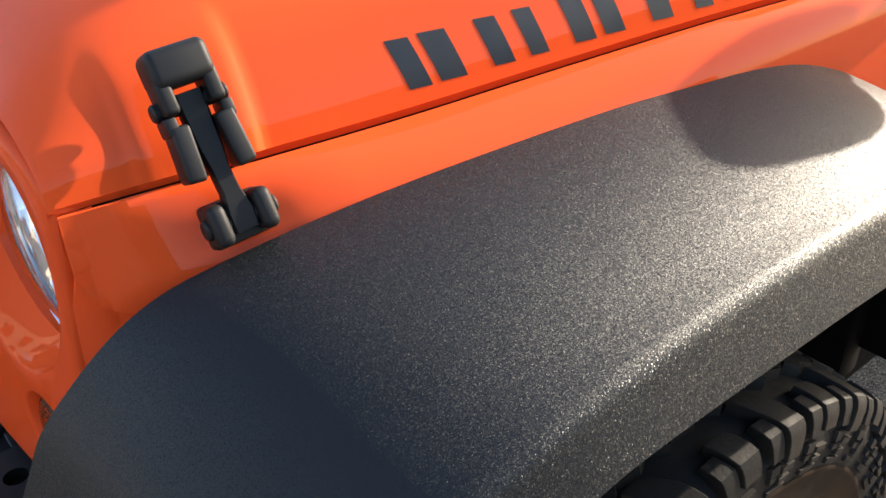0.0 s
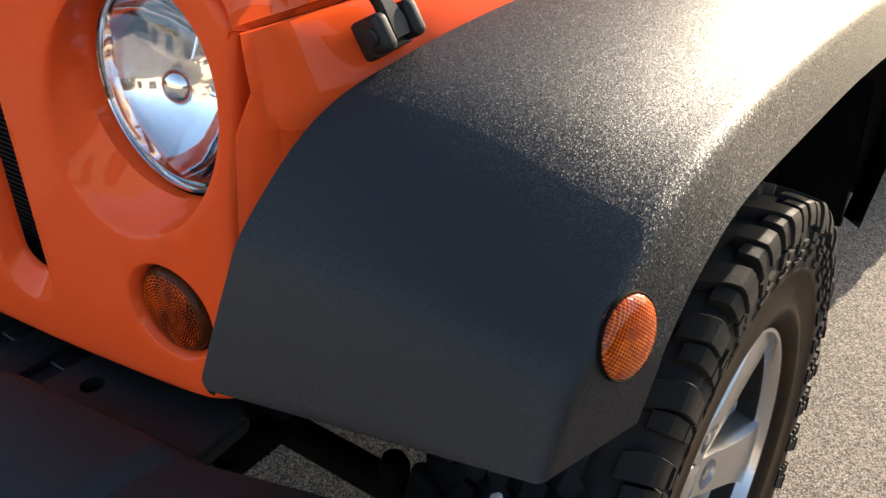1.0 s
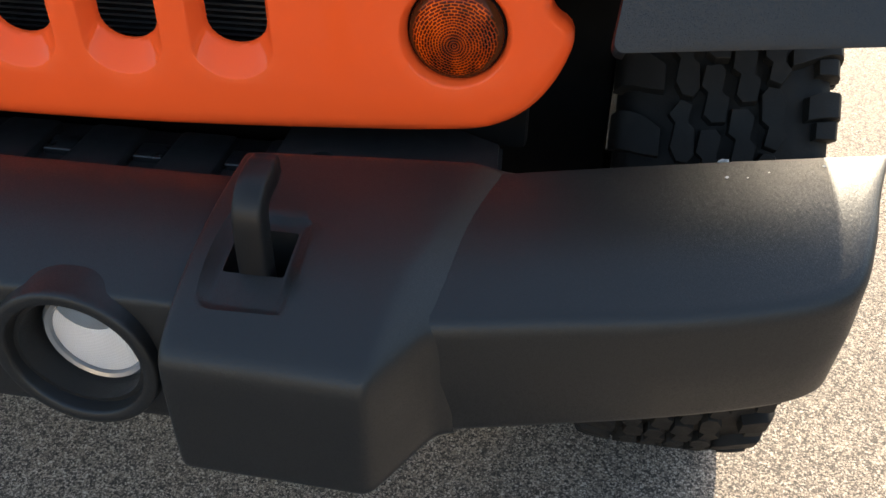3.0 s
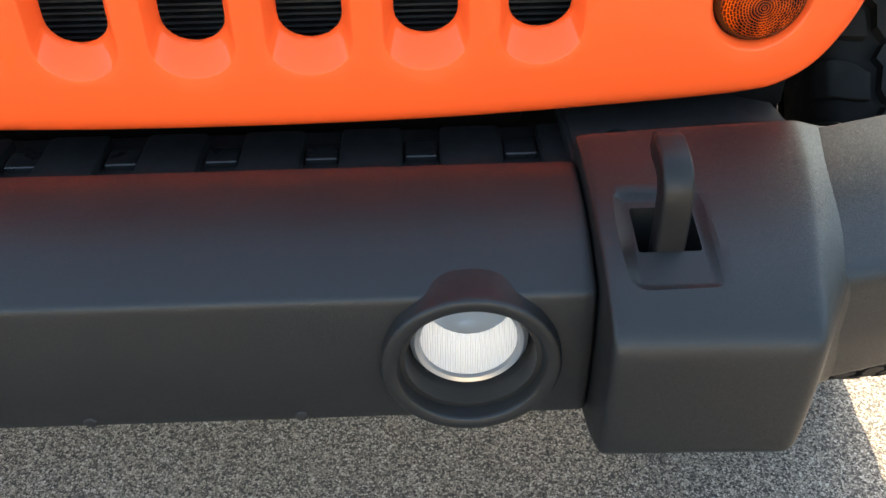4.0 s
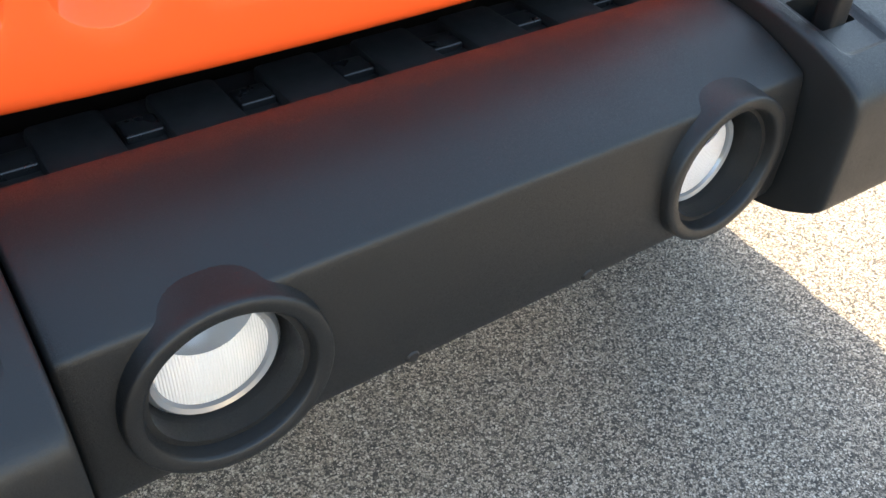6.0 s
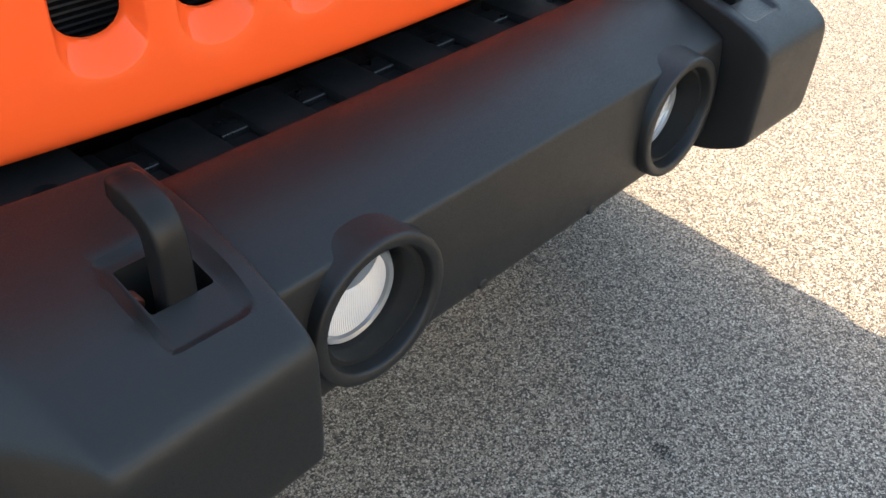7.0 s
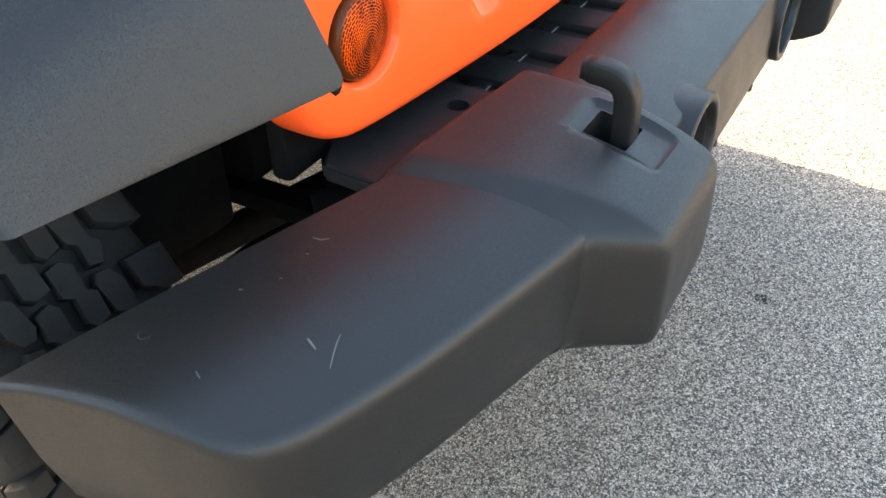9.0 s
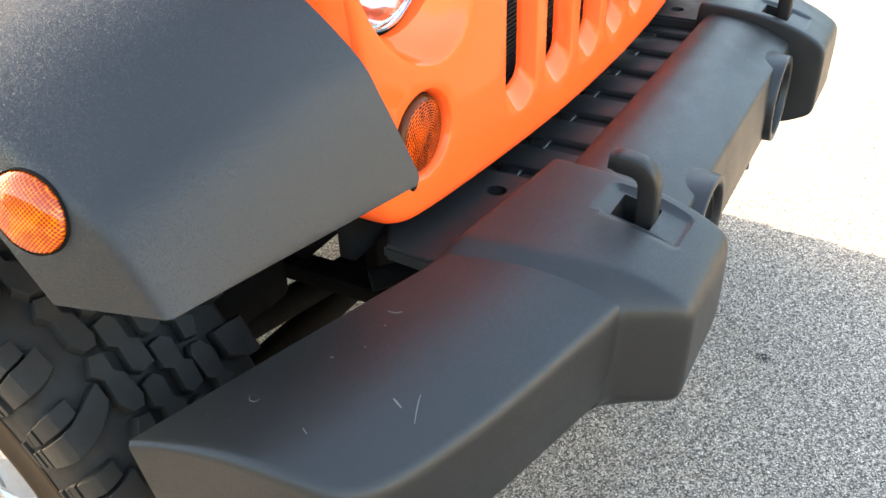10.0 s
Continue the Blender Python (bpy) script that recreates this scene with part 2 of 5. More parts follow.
FIN = metal("black_radiator_fin", (0.012, 0.012, 0.012), 0.6, 0.2)
HEADBOWL = fluted_reflector()
GLASS = clear_glass("clear_lens")
FOGGLASS = ribbed_glass()
WINDOW = clear_glass("window_glass")
THINGLASS = thin_glass()
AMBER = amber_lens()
MARKER = amber_marker()
RIMGLASS = metal("smoky_lamp_rim", (0.30, 0.31, 0.32), 0.16, 0.5)
RUST = plain_plastic("red_brown_bolt", (0.16, 0.035, 0.018), (0.24, 0.055, 0.028), 0.55)
AMBER_BOWL = metal("amber_lit_reflector", (0.90, 0.60, 0.38), 0.25)
BLUE = plain_plastic("blue_plastic", (0.02, 0.06, 0.35), (0.03, 0.08, 0.42), 0.4)
SCUFF = plain_plastic("pale_scuff", (0.05, 0.05, 0.05), (0.13, 0.13, 0.13), 0.7)
STUCCO = plain_plastic("tan_stucco", (0.37, 0.325, 0.27), (0.46, 0.41, 0.345), 0.85, 0.3)
DARKGLASS = plain_plastic("dark_window_glass", (0.02, 0.022, 0.025), (0.03, 0.032, 0.035), 0.15, 0.0)
SIDE_BLOCK = plain_plastic("side_block_green", (0.03, 0.05, 0.02), (0.07, 0.09, 0.04), 0.8, 0.5)
DEBRIS = plain_plastic("dry_leaf_bits", (0.012, 0.010, 0.008), (0.03, 0.024, 0.018), 0.8)
PEBBLE = plain_plastic("pale_stone", (0.55, 0.53, 0.49), (0.72, 0.70, 0.66), 0.8)


# ---------------------------------------------------------------- mesh helpers
def part(name, bm, mat, parent=None, label="", angle=38, side=1):
    """Links a bmesh as one mesh object; side -1 mirrors it to the other side of the vehicle."""
    if side < 0:
        bmesh.ops.scale(bm, vec=(-1, 1, 1), verts=bm.verts)
        bmesh.ops.reverse_faces(bm, faces=bm.faces)
    me = bpy.data.meshes.new(name)
    bm.to_mesh(me)
    bm.free()
    me.materials.append(mat)
    me.polygons.foreach_set("use_smooth", [True] * len(me.polygons))
    me.set_sharp_from_angle(angle=radians(angle))
    ob = new(name, me)
    if parent:
        ob.parent = parent
    if label:
        tagged(ob, label)
    return ob


def spline(points, n):
    """Catmull-Rom through the points, n steps a span."""
    p = [Vector(q) for q in points]
    p = [2 * p[0] - p[1]] + p + [2 * p[-1] - p[-2]]
    out = []
    for i in range(1, len(p) - 2):
        for k in range(n):
            t = k / n
            a, b, c, d = p[i - 1 : i + 3]
            out.append(0.5 * (2 * b + (c - a) * t + (2 * a - 5 * b + 4 * c - d) * t**2 + (3 * b - a - 3 * c + d) * t**3))
    out.append(p[-2])
    return out


def grid(rows, closed_u=False, closed_v=False, bm=None):
    """A sheet of quads through rows of points."""
    bm = bm or bmesh.new()
    vs = [[bm.verts.new(p) for p in row] for row in rows]
    nu, nv = len(vs), len(vs[0])
    for i in range(nu if closed_u else nu - 1):
        for j in range(nv if closed_v else nv - 1):
            q = (vs[i][j], vs[(i + 1) % nu][j], vs[(i + 1) % nu][(j + 1) % nv], vs[i][(j + 1) % nv])
            if len(set(q)) == 4:
                bm.faces.new(q)
    return bm


def lid(bm, points, flip=False):
    f = bm.faces.new([bm.verts.new(p) for p in points])
    if flip:
        f.normal_flip()
    return bm


def tidy(bm, dist=1e-5):
    bmesh.ops.remove_doubles(bm, verts=bm.verts, dist=dist)
    bmesh.ops.recalc_face_normals(bm, faces=bm.faces)
    return bm


def block(x0, x1, y0, y1, z0, z1, bevel=0.0, seg=2, bm=None, turn=None):
    """A box with rounded edges, turned about its middle."""
    b = bmesh.new()
    bmesh.ops.create_cube(b, size=1.0)
    mid = Vector(((x0 + x1) / 2, (y0 + y1) / 2, (z0 + z1) / 2))
    bmesh.ops.scale(b, vec=(x1 - x0, y1 - y0, z1 - z0), verts=b.verts)
    if bevel:
        bmesh.ops.bevel(b, geom=b.edges[:], offset=bevel, segments=seg, affect="EDGES", profile=0.5)
    m = Matrix.Translation(mid) @ (turn or Matrix())
    bmesh.ops.transform(b, matrix=m, verts=b.verts)
    return merge(bm, b)


def merge(bm, b):
    if bm is None:
        return b
    me = bpy.data.meshes.new("scratch")
    b.to_mesh(me)
    b.free()
    bm.from_mesh(me)
    bpy.data.meshes.remove(me)
    return bm


def lathe(profile, seg=64, axis="y", origin=(0, 0, 0), bm=None, sweep=(1.0, 1.0)):
    """Turns (radius, along) pairs round an axis."""
    rows = []
    o = Vector(origin)
    for r, a in profile:
        row = []
        for k in range(seg):
            c, s = math.cos(2 * math.pi * k / seg) * r * sweep[0], math.sin(2 * math.pi * k / seg) * r * sweep[1]
            row.append(o + (Vector((c, a, s)) if axis == "y" else Vector((a, c, s)) if axis == "x" else Vector((c, s, a))))
        rows.append(row)
    b = grid(rows, closed_v=True)
    return merge(bm, tidy(b))


def tube(points, radius, seg=14, bm=None):
    """A round bar along a line of points, with closed ends."""
    p = [Vector(q) for q in points]
    rows, up = [], Vector((0, 0, 1))
    for i, q in enumerate(p):
        d = (p[min(i + 1, len(p) - 1)] - p[max(i - 1, 0)]).normalized()
        a = d.cross(up if abs(d.z) < 0.95 else Vector((1, 0, 0))).normalized()
        c = d.cross(a)
        rows.append([q + radius * (math.cos(2 * math.pi * k / seg) * a + math.sin(2 * math.pi * k / seg) * c) for k in range(seg)])
    b = grid(rows, closed_v=True)
    lid(b, rows[0])
    lid(b, rows[-1], True)
    return merge(bm, tidy(b))


def prism(outline, x0, x1, bevel=0.0, seg=2, bm=None):
    """A (y, z) outline drawn out along x."""
    b = bmesh.new()
    f = b.faces.new([b.verts.new((x0, y, z)) for y, z in outline])
    r = bmesh.ops.extrude_face_region(b, geom=[f])
    bmesh.ops.translate(b, vec=(x1 - x0, 0, 0), verts=[v for v in r["geom"] if isinstance(v, bmesh.types.BMVert)])
    bmesh.ops.recalc_face_normals(b, faces=b.faces)
    if bevel:
        bmesh.ops.bevel(b, geom=b.edges[:], offset=bevel, segments=seg, affect="EDGES", profile=0.5, clamp_overlap=True)
    return merge(bm, b)


def settle(ob):
    """Makes an object's modifiers part of its mesh."""
    dg = bpy.context.evaluated_depsgraph_get()
    dg.update()
    me = bpy.data.meshes.new_from_object(ob.evaluated_get(dg))
    ob.modifiers.clear()
    old, ob.data = ob.data, me
    bpy.data.meshes.remove(old)
    return ob


def carve(ob, cutters, angle=30):
    """Cuts holes of the cutters' shapes out of an object."""
    temps = []
    for b in cutters:
        me = bpy.data.meshes.new("cutter")
        b.to_mesh(me)
        b.free()
        c = new("cutter", me)
        temps.append(c)
        m = ob.modifiers.new("hole", "BOOLEAN")
        m.operation, m.solver, m.object = "DIFFERENCE", "EXACT", c
    settle(ob)
    for c in temps:
        me = c.data
        bpy.data.objects.remove(c)
        bpy.data.meshes.remove(me)
    ob.data.polygons.foreach_set("use_smooth", [True] * len(ob.data.polygons))
    ob.data.set_sharp_from_angle(angle=radians(angle))
    return ob


def inside(p, loop):
    hit, j = False, len(loop) - 1
    for i in range(len(loop)):
        (xa, za), (xb, zb) = loop[i], loop[j]
        if (za > p[1]) != (zb > p[1]) and p[0] < (xb - xa) * (p[1] - za) / (zb - za) + xa:
            hit = not hit
        j = i
    return hit


# ---------------------------------------------------------------- ground
def ground():
    bm = bmesh.new()
    lines = [-1500, -300, -60, -15, -5, 5, 15, 60, 300, 1500]
    grid([[(x, y, 0.0) for y in lines] for x in lines], bm=bm)
    bmesh.ops.recalc_face_normals(bm, faces=bm.faces)
    ob = part("ground", bm, GROUND)
    return tagged(ob, "pale chip-seal gravel parking surface, half in shadow", "ground", kind="structure")


ground()

def backdrop():
    """Unseen building and added dark blocks round the parking area, which glossy parts mirror."""
    def slab(name, label, cat, mat, x0, x1, y0, y1, z1):
        return tagged(part(name, block(x0, x1, y0, y1, 0.0, z1, 0.05, 1), mat), label, cat, kind="structure")

    wall = slab("backdrop", "plain tan building wall across the parking area", "building", STUCCO, -24, 20, -19, -16, 4.4)
    for k in range(9):
        part("window", block(-21.0 + 4.6 * k, -19.0 + 4.6 * k, -16.04, -15.97, 1.0, 3.4, 0.02, 1), DARKGLASS, wall)
    # unseen green blocks, added to dim the sky mirrored at the sides
    slab("backdrop", "plain dark block out of view, added to dim side reflections", "hedge", SIDE_BLOCK, 15, 17, -14, 14, 3.6)
    slab("backdrop", "plain dark block out of view, added to dim side reflections", "hedge", SIDE_BLOCK, -18, -16, -14, 14, 3.6)


backdrop()

vehicle = tagged(new("off_road_vehicle"), "orange off-road vehicle with black plastic flares and bumper, parked on gravel", "vehicle")


# ---------------------------------------------------------------- grille
def face_y(x):
    return 0.12 * x * x


def ring(cx, cz, rx, rz, n=48):
    return [(cx + rx * math.cos(2 * math.pi * k / n), cz + rz * math.sin(2 * math.pi * k / n)) for k in range(n)]


def slot_loop(cx, half, z0, z1, n=12):
    """A tall opening with round ends."""
    out = [(cx + half * math.cos(a), z1 - half + half * math.sin(a)) for a in [math.pi * k / n for k in range(n + 1)]]
    zl = z0 + half * 0.8
    out += [(cx - half, zl + (z1 - half - zl) * k / 8) for k in range(7, 0, -1)]
    out += [(cx + half * math.cos(a), zl + half * 0.8 * math.sin(a)) for a in [math.pi + math.pi * k / n for k in range(n + 1)]]
    out += [(cx + half, zl + (z1 - half - zl) * k / 8) for k in range(1, 8)]
    return out


HEAD = (0.522, 0.9935)
TURN = (0.507, 0.7920)
SLOT_PITCH = 0.1022


def low_edge(z):
    """1 along the grille's lower edge, which rolls back further, and 0 above."""
    return min(1.0, max(0.0, (0.790 - z) / 0.05))


def grille():
    half = [(0.0, 0.6925), (0.2, 0.693), (0.38, 0.6955), (0.47, 0.697), (0.521, 0.6995), (0.546, 0.7055), (0.566, 0.7165), (0.581, 0.731), (0.593, 0.750), (0.603, 0.780), (0.602, 0.798), (0.590, 0.808), (0.583, 0.826),
            (0.589, 0.88), (0.600, 0.95), (0.612, 1.02), (0.619, 1.052), (0.614, 1.069), (0.600, 1.085), (0.572, 1.0955), (0.53, 1.0995), (0.3, 1.1015), (0.0, 1.1025)]
    fine = [(p.x, p.y) for p in spline([(x, z, 0) for x, z in half], 6)]
    edge = [fine[0]]
    for p in fine[1:-1]:
        if (Vector(p) - Vector(edge[-1])).length > 0.0045:
            edge.append(p)
    edge += [fine[-1]]
    outline = edge + [(-x, z) for x, z in edge[-2:0:-1]]
    drawn = []
    for i, p in enumerate(outline):
        t = (Vector(outline[(i + 1) % len(outline)]) - Vector(outline[i - 1])).normalized()
        drawn.append(tuple(Vector(p) - (0.0037 + 0.0105 * low_edge(p[1])) * Vector((t.y, -t.x))))
    outline = drawn
    holes, inner = [], []
    for k in range(-3, 4):
        cx = k * SLOT_PITCH
        stages = [slot_loop(cx, 0.0385, 0.7435, 1.072), slot_loop(cx, 0.0378, 0.7444, 1.0712), slot_loop(cx, 0.0366, 0.7462, 1.0695), slot_loop(cx, 0.0300, 0.7670, 1.061), slot_loop(cx, 0.0288, 0.7705, 1.059), slot_loop(cx, 0.0285, 0.771, 1.059)]
        holes.append(stages[0])
        inner.append((stages, [0, 0.0004, 0.0017, 0.0155, 0.0185, 0.0225]))
    for s in (-1, 1):
        cx = s * HEAD[0]
        stages = [[(x + s * lean * (zz - z), zz) for x, zz in ring(cx + s * dx, z, rx, rz)] for dx, z, rx, rz, lean in ((-0.0180, 0.9765, 0.0955, 0.1165, 0.25), (-0.0175, 0.9770, 0.0935, 0.1140, 0.25), (-0.0165, 0.9780, 0.0920, 0.1115, 0.24), (-0.008, 0.9855, 0.0912, 0.1010, 0.12), (-0.002, 0.9915, 0.0905, 0.0935, 0.02), (0.0, 0.9935, 0.0895, 0.0900, 0.0))]
        holes.append(stages[0])
        inner.append((stages, [0, 0.001, 0.005, 0.018, 0.026, 0.05]))
        cx = s * TURN[0]
        stages = [ring(cx, TURN[1], r, r) for r in (0.0510, 0.0494, 0.0482, 0.0462, 0.0448, 0.0442)]
        holes.append(stages[0])
        inner.append((stages, [0, 0.0006, 0.0020, 0.0055, 0.0085, 0.03]))
    pts, edges = [], []
    for loop in [outline] + holes:
        n0 = len(pts)
        pts += [Vector(p) for p in loop]
        edges += [(n0 + i, n0 + (i + 1) % len(loop)) for i in range(len(loop))]
    step = 0.012
    for i in range(-52, 53):
        for j in range(36):
            p = (i * step + (0.5 * step if j % 2 else 0), 0.69 + j * step)
            if inside(p, outline) and not any(inside(p, h) for h in holes):
                if min((Vector(p) - q).length for q in pts[: len(pts)] if abs(q.x - p[0]) < 0.012) > 0.007 if any(abs(q.x - p[0]) < 0.012 for q in pts) else True:
                    pts.append(Vector(p))
    from mathutils.geometry import delaunay_2d_cdt
    vs, _, fs, *_ = delaunay_2d_cdt(pts, edges, [], 0, 1e-6)
    bm = bmesh.new()
    bv = [bm.verts.new((v.x, face_y(v.x), v.y)) for v in vs]
    for f in fs:
        c = sum((vs[i] for i in f), Vector((0, 0))) / len(f)
        if inside(c, outline) and not any(inside(c, h) for h in holes):
            bm.faces.new([bv[i] for i in f])
    for stages, depths in inner:
        grid([[(x, face_y(x) + d, z) for x, z in st] for st, d in zip(stages, depths)], closed_v=True, bm=bm)
    # the outer edge turns back
    def grown(d):
        out = []
        for i, p in enumerate(outline):
            a, b = Vector(outline[i - 1]), Vector(outline[(i + 1) % len(outline)])
            t = (b - a).normalized()
            out.append(Vector(p) + d * Vector((t.y, -t.x)))
        return out
    back = [(0.0, 0.0), (0.0030, 0.0004), (0.0058, 0.0018), (0.0080, 0.0044), (0.0092, 0.0078), (0.0095, 0.0120), (0.0092, 0.0225)]
    wide = [1 + 1.10 * low_edge(p[1] - 0.006) for p in outline]
    grid([[(p[0] + (q.x - p[0]) * k, face_y(q.x) + dy * k, p[1] + (q.y - p[1]) * k) for p, q, k in zip(outline, grown(d), wide)] for d, dy in back], closed_v=True, bm=bm)
    tidy(bm, 2e-5)
    return part("grille", bm, PAINT, vehicle, "glossy orange seven-slot grille panel", 42)


grille()


def radiator():
    bm = block(-0.40, 0.40, 0.088, 0.12, 0.70, 1.09)
    ob = part("radiator", bm, DARK, vehicle, "black radiator core behind the grille")
    first = part("cooling_fin", block(-0.39, 0.39, 0.078, 0.0875, 0.715, 0.7172), FIN, ob)
    for k in range(1, 62):
        fin = new("cooling_fin", first.data)
        fin.parent, fin.location.z = ob, 0.006 * k


radiator()


# ---------------------------------------------------------------- lamps
def headlight(s):
    o = (HEAD[0], 0.0, HEAD[1])
    bowl = [(0.012, 0.125), (0.022, 0.123), (0.034, 0.1185), (0.046, 0.1125), (0.056, 0.1055), (0.066, 0.0970), (0.074, 0.0885), (0.080, 0.0805), (0.0835, 0.074), (0.0835, 0.068)]
    body = part("headlight", lathe(bowl, 72, "y", o), HEADBOWL, vehicle, "round headlight with chrome reflector and clear lens", 25, s)
    shield = [(0.0, 0.062), (0.008, 0.0635), (0.014, 0.068), (0.0175, 0.076), (0.0175, 0.098), (0.016, 0.099)]
    part("bulb_shield", lathe(shield, 40, "y", o), CHROME, body, "chrome bulb shield", side=s)
    for a in (90, 210, 330):
        c, q = math.cos(radians(a)), math.sin(radians(a))
        part("bulb_bracket", tube([(o[0] + 0.015 * c, 0.09, o[2] + 0.015 * q), (o[0] + 0.055 * c, 0.108, o[2] + 0.055 * q)], 0.0018, 8), CHROME, body, side=s)
    rim = [(0.0820, 0.068), (0.0820, 0.061), (0.0835, 0.058), (0.0862, 0.0585), (0.0880, 0.062), (0.0880, 0.074)]
    part("retaining_ring", lathe(rim, 72, "y", o), CHROME, body, "bright chrome retaining ring", side=s)
    lens = [(0.0, 0.043), (0.03, 0.0452), (0.055, 0.0502), (0.072, 0.0562), (0.0818, 0.062), (0.0818, 0.065), (0.070, 0.059), (0.053, 0.0532), (0.03, 0.0482), (0.0, 0.046)]
    g = part("lens", lathe(lens, 72, "y", o), GLASS, body, "clear domed glass lens", side=s)
    g.visible_shadow = False
    can = [(0.0, 0.135), (0.06, 0.13), (0.091, 0.09), (0.091, 0.062)]
    part("lamp_housing", lathe(can, 40, "y", o), DARK, body, side=s)


def turn_signal(s):
    y0 = face_y(TURN[0])
    o = (TURN[0], y0, TURN[1])
    dome = [(0.0, -0.0045), (0.012, -0.0042), (0.024, -0.0028), (0.033, -0.0006), (0.0385, 0.0018), (0.0415, 0.0045), (0.0428, 0.0080), (0.0430, 0.020)]
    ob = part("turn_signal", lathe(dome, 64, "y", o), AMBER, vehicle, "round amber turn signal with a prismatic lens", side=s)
    home = Vector((s * TURN[0], y0, TURN[1]))
    ob.data.transform(Matrix.Translation(-home))
    ob.location = home
    ob.visible_shadow = False

    def inner(name, bm, mat, label=""):
        q = part(name, bm, mat, ob, label, side=s)
        q.data.transform(Matrix.Translation(-home))

    inner("gasket", lathe([(0.0, 0.050), (0.0440, 0.048), (0.0441, 0.0105), (0.0430, 0.0100)], 56, "y", o), DARK)
    inner("reflector", lathe([(0.008, 0.046), (0.020, 0.043), (0.031, 0.035), (0.0385, 0.024), (0.0422, 0.013)], 56, "y", o), AMBER_BOWL)
    inner("bulb", lathe([(0.0, 0.018), (0.006, 0.0195), (0.0085, 0.025), (0.0075, 0.034), (0.006, 0.046)], 24, "y", o), DARK, "dark bulb behind the lens")


for side in (1, -1):
    headlight(side)
    turn_signal(side)


# ---------------------------------------------------------------- hood and fenders
GAP = [(0.627, 0.050, 1.063), (0.633, 0.100, 1.064), (0.643, 0.190, 1.0655), (0.657, 0.310, 1.069), (0.677, 0.47, 1.078), (0.701, 0.66, 1.087), (0.730, 0.90, 1.092), (0.752, 1.12, 1.094)]


def hood():
    line = spline(GAP, 20)
    # steps inwards and shares of the rise, at the nose and further back
    nose = spline([(-0.0015, 0.010, 0), (0.003, 0.32, 0), (0.014, 0.53, 0), (0.029, 0.70, 0), (0.047, 0.84, 0), (0.072, 0.93, 0), (0.130, 0.985, 0), (0.210, 1.03, 0)], 4)
    tail = spline([(0.0008, 0.008, 0), (0.0085, 0.18, 0), (0.0195, 0.35, 0), (0.034, 0.53, 0), (0.056, 0.68, 0), (0.089, 0.79, 0), (0.140, 0.865, 0), (0.230, 0.92, 0)], 4)
    rows = []
    for p in line:
        d = p.y - 0.05
        rise = 0.053 + 0.089 * (1 - math.exp(-d / 0.075)) + 0.03 * min(1, d)
        lead = math.exp(-d / 0.05)
        boss = max(0.0, 1 - abs((p.y - 0.147) / 0.045) ** 12)
        row = [Vector((p.x - 0.010, p.y, p.z - 0.02)), Vector((p.x - 0.003, p.y, p.z - 0.001))]
        for k, (a, b) in enumerate(zip(tail, nose)):
            q = a.lerp(b, lead)
            push = 0.0045 * boss * max(0.0, 1 - (k / 17) ** 6)
            row.append(Vector((p.x - q.x + push, p.y, p.z + rise * q.y + push * 0.45)))
        x1, z1 = row[-1].x, row[-1].z
        for k in range(1, 7):
            t = k / 6
            row.append(Vector((x1 * (1 - t), p.y, z1 + (p.z + rise - z1) * (1 - (1 - t) ** 2))))
        rows.append(row)
    rows.insert(0, [Vector((q.x * 0.998, 0.047, q.z - 0.0025)) for q in rows[0]])
    rows.insert(0, [Vector((q.x * 0.995, 0.047 + 0.02, q.z - 0.006)) for q in rows[0]])
    whole = [r + [Vector((-q.x, q.y, q.z)) for q in r[-2::-1]] for r in rows]
    bm = grid(whole)
    tidy(bm)
    return part("hood", bm, PAINT, vehicle, "glossy orange hood with rounded front corners", 40)


hood_panel = hood()


def hood_gap_strip():
    """Black strip that darkens the gap between the hood's front edge and the grille."""
    half = spline([(0.0, 0.060, 1.108), (0.30, 0.060, 1.108), (0.42, 0.060, 1.1065), (0.496, 0.060, 1.104), (0.550, 0.061, 1.099), (0.585, 0.062, 1.088), (0.609, 0.063, 1.072), (0.617, 0.064, 1.056)], 6)
    line = [Vector((-p.x, p.y, p.z)) for p in half[:0:-1]] + half
    part("hood_gap_strip", tube(line, 0.0065, 10), DARK, vehicle, "black strip that darkens the gap under the hood's front edge")


hood_gap_strip()


def fender_gap_strip(s):
    """Black strip that stands for the shadow in the seam between hood and fender."""
    line = spline([(x - 0.0065, y + 0.006, z - 0.0105) for x, y, z in GAP], 6)
    part("fender_gap_strip", tube(line, 0.0050, 8), DARK, vehicle, side=s)


for side in (1, -1):
    fender_gap_strip(side)


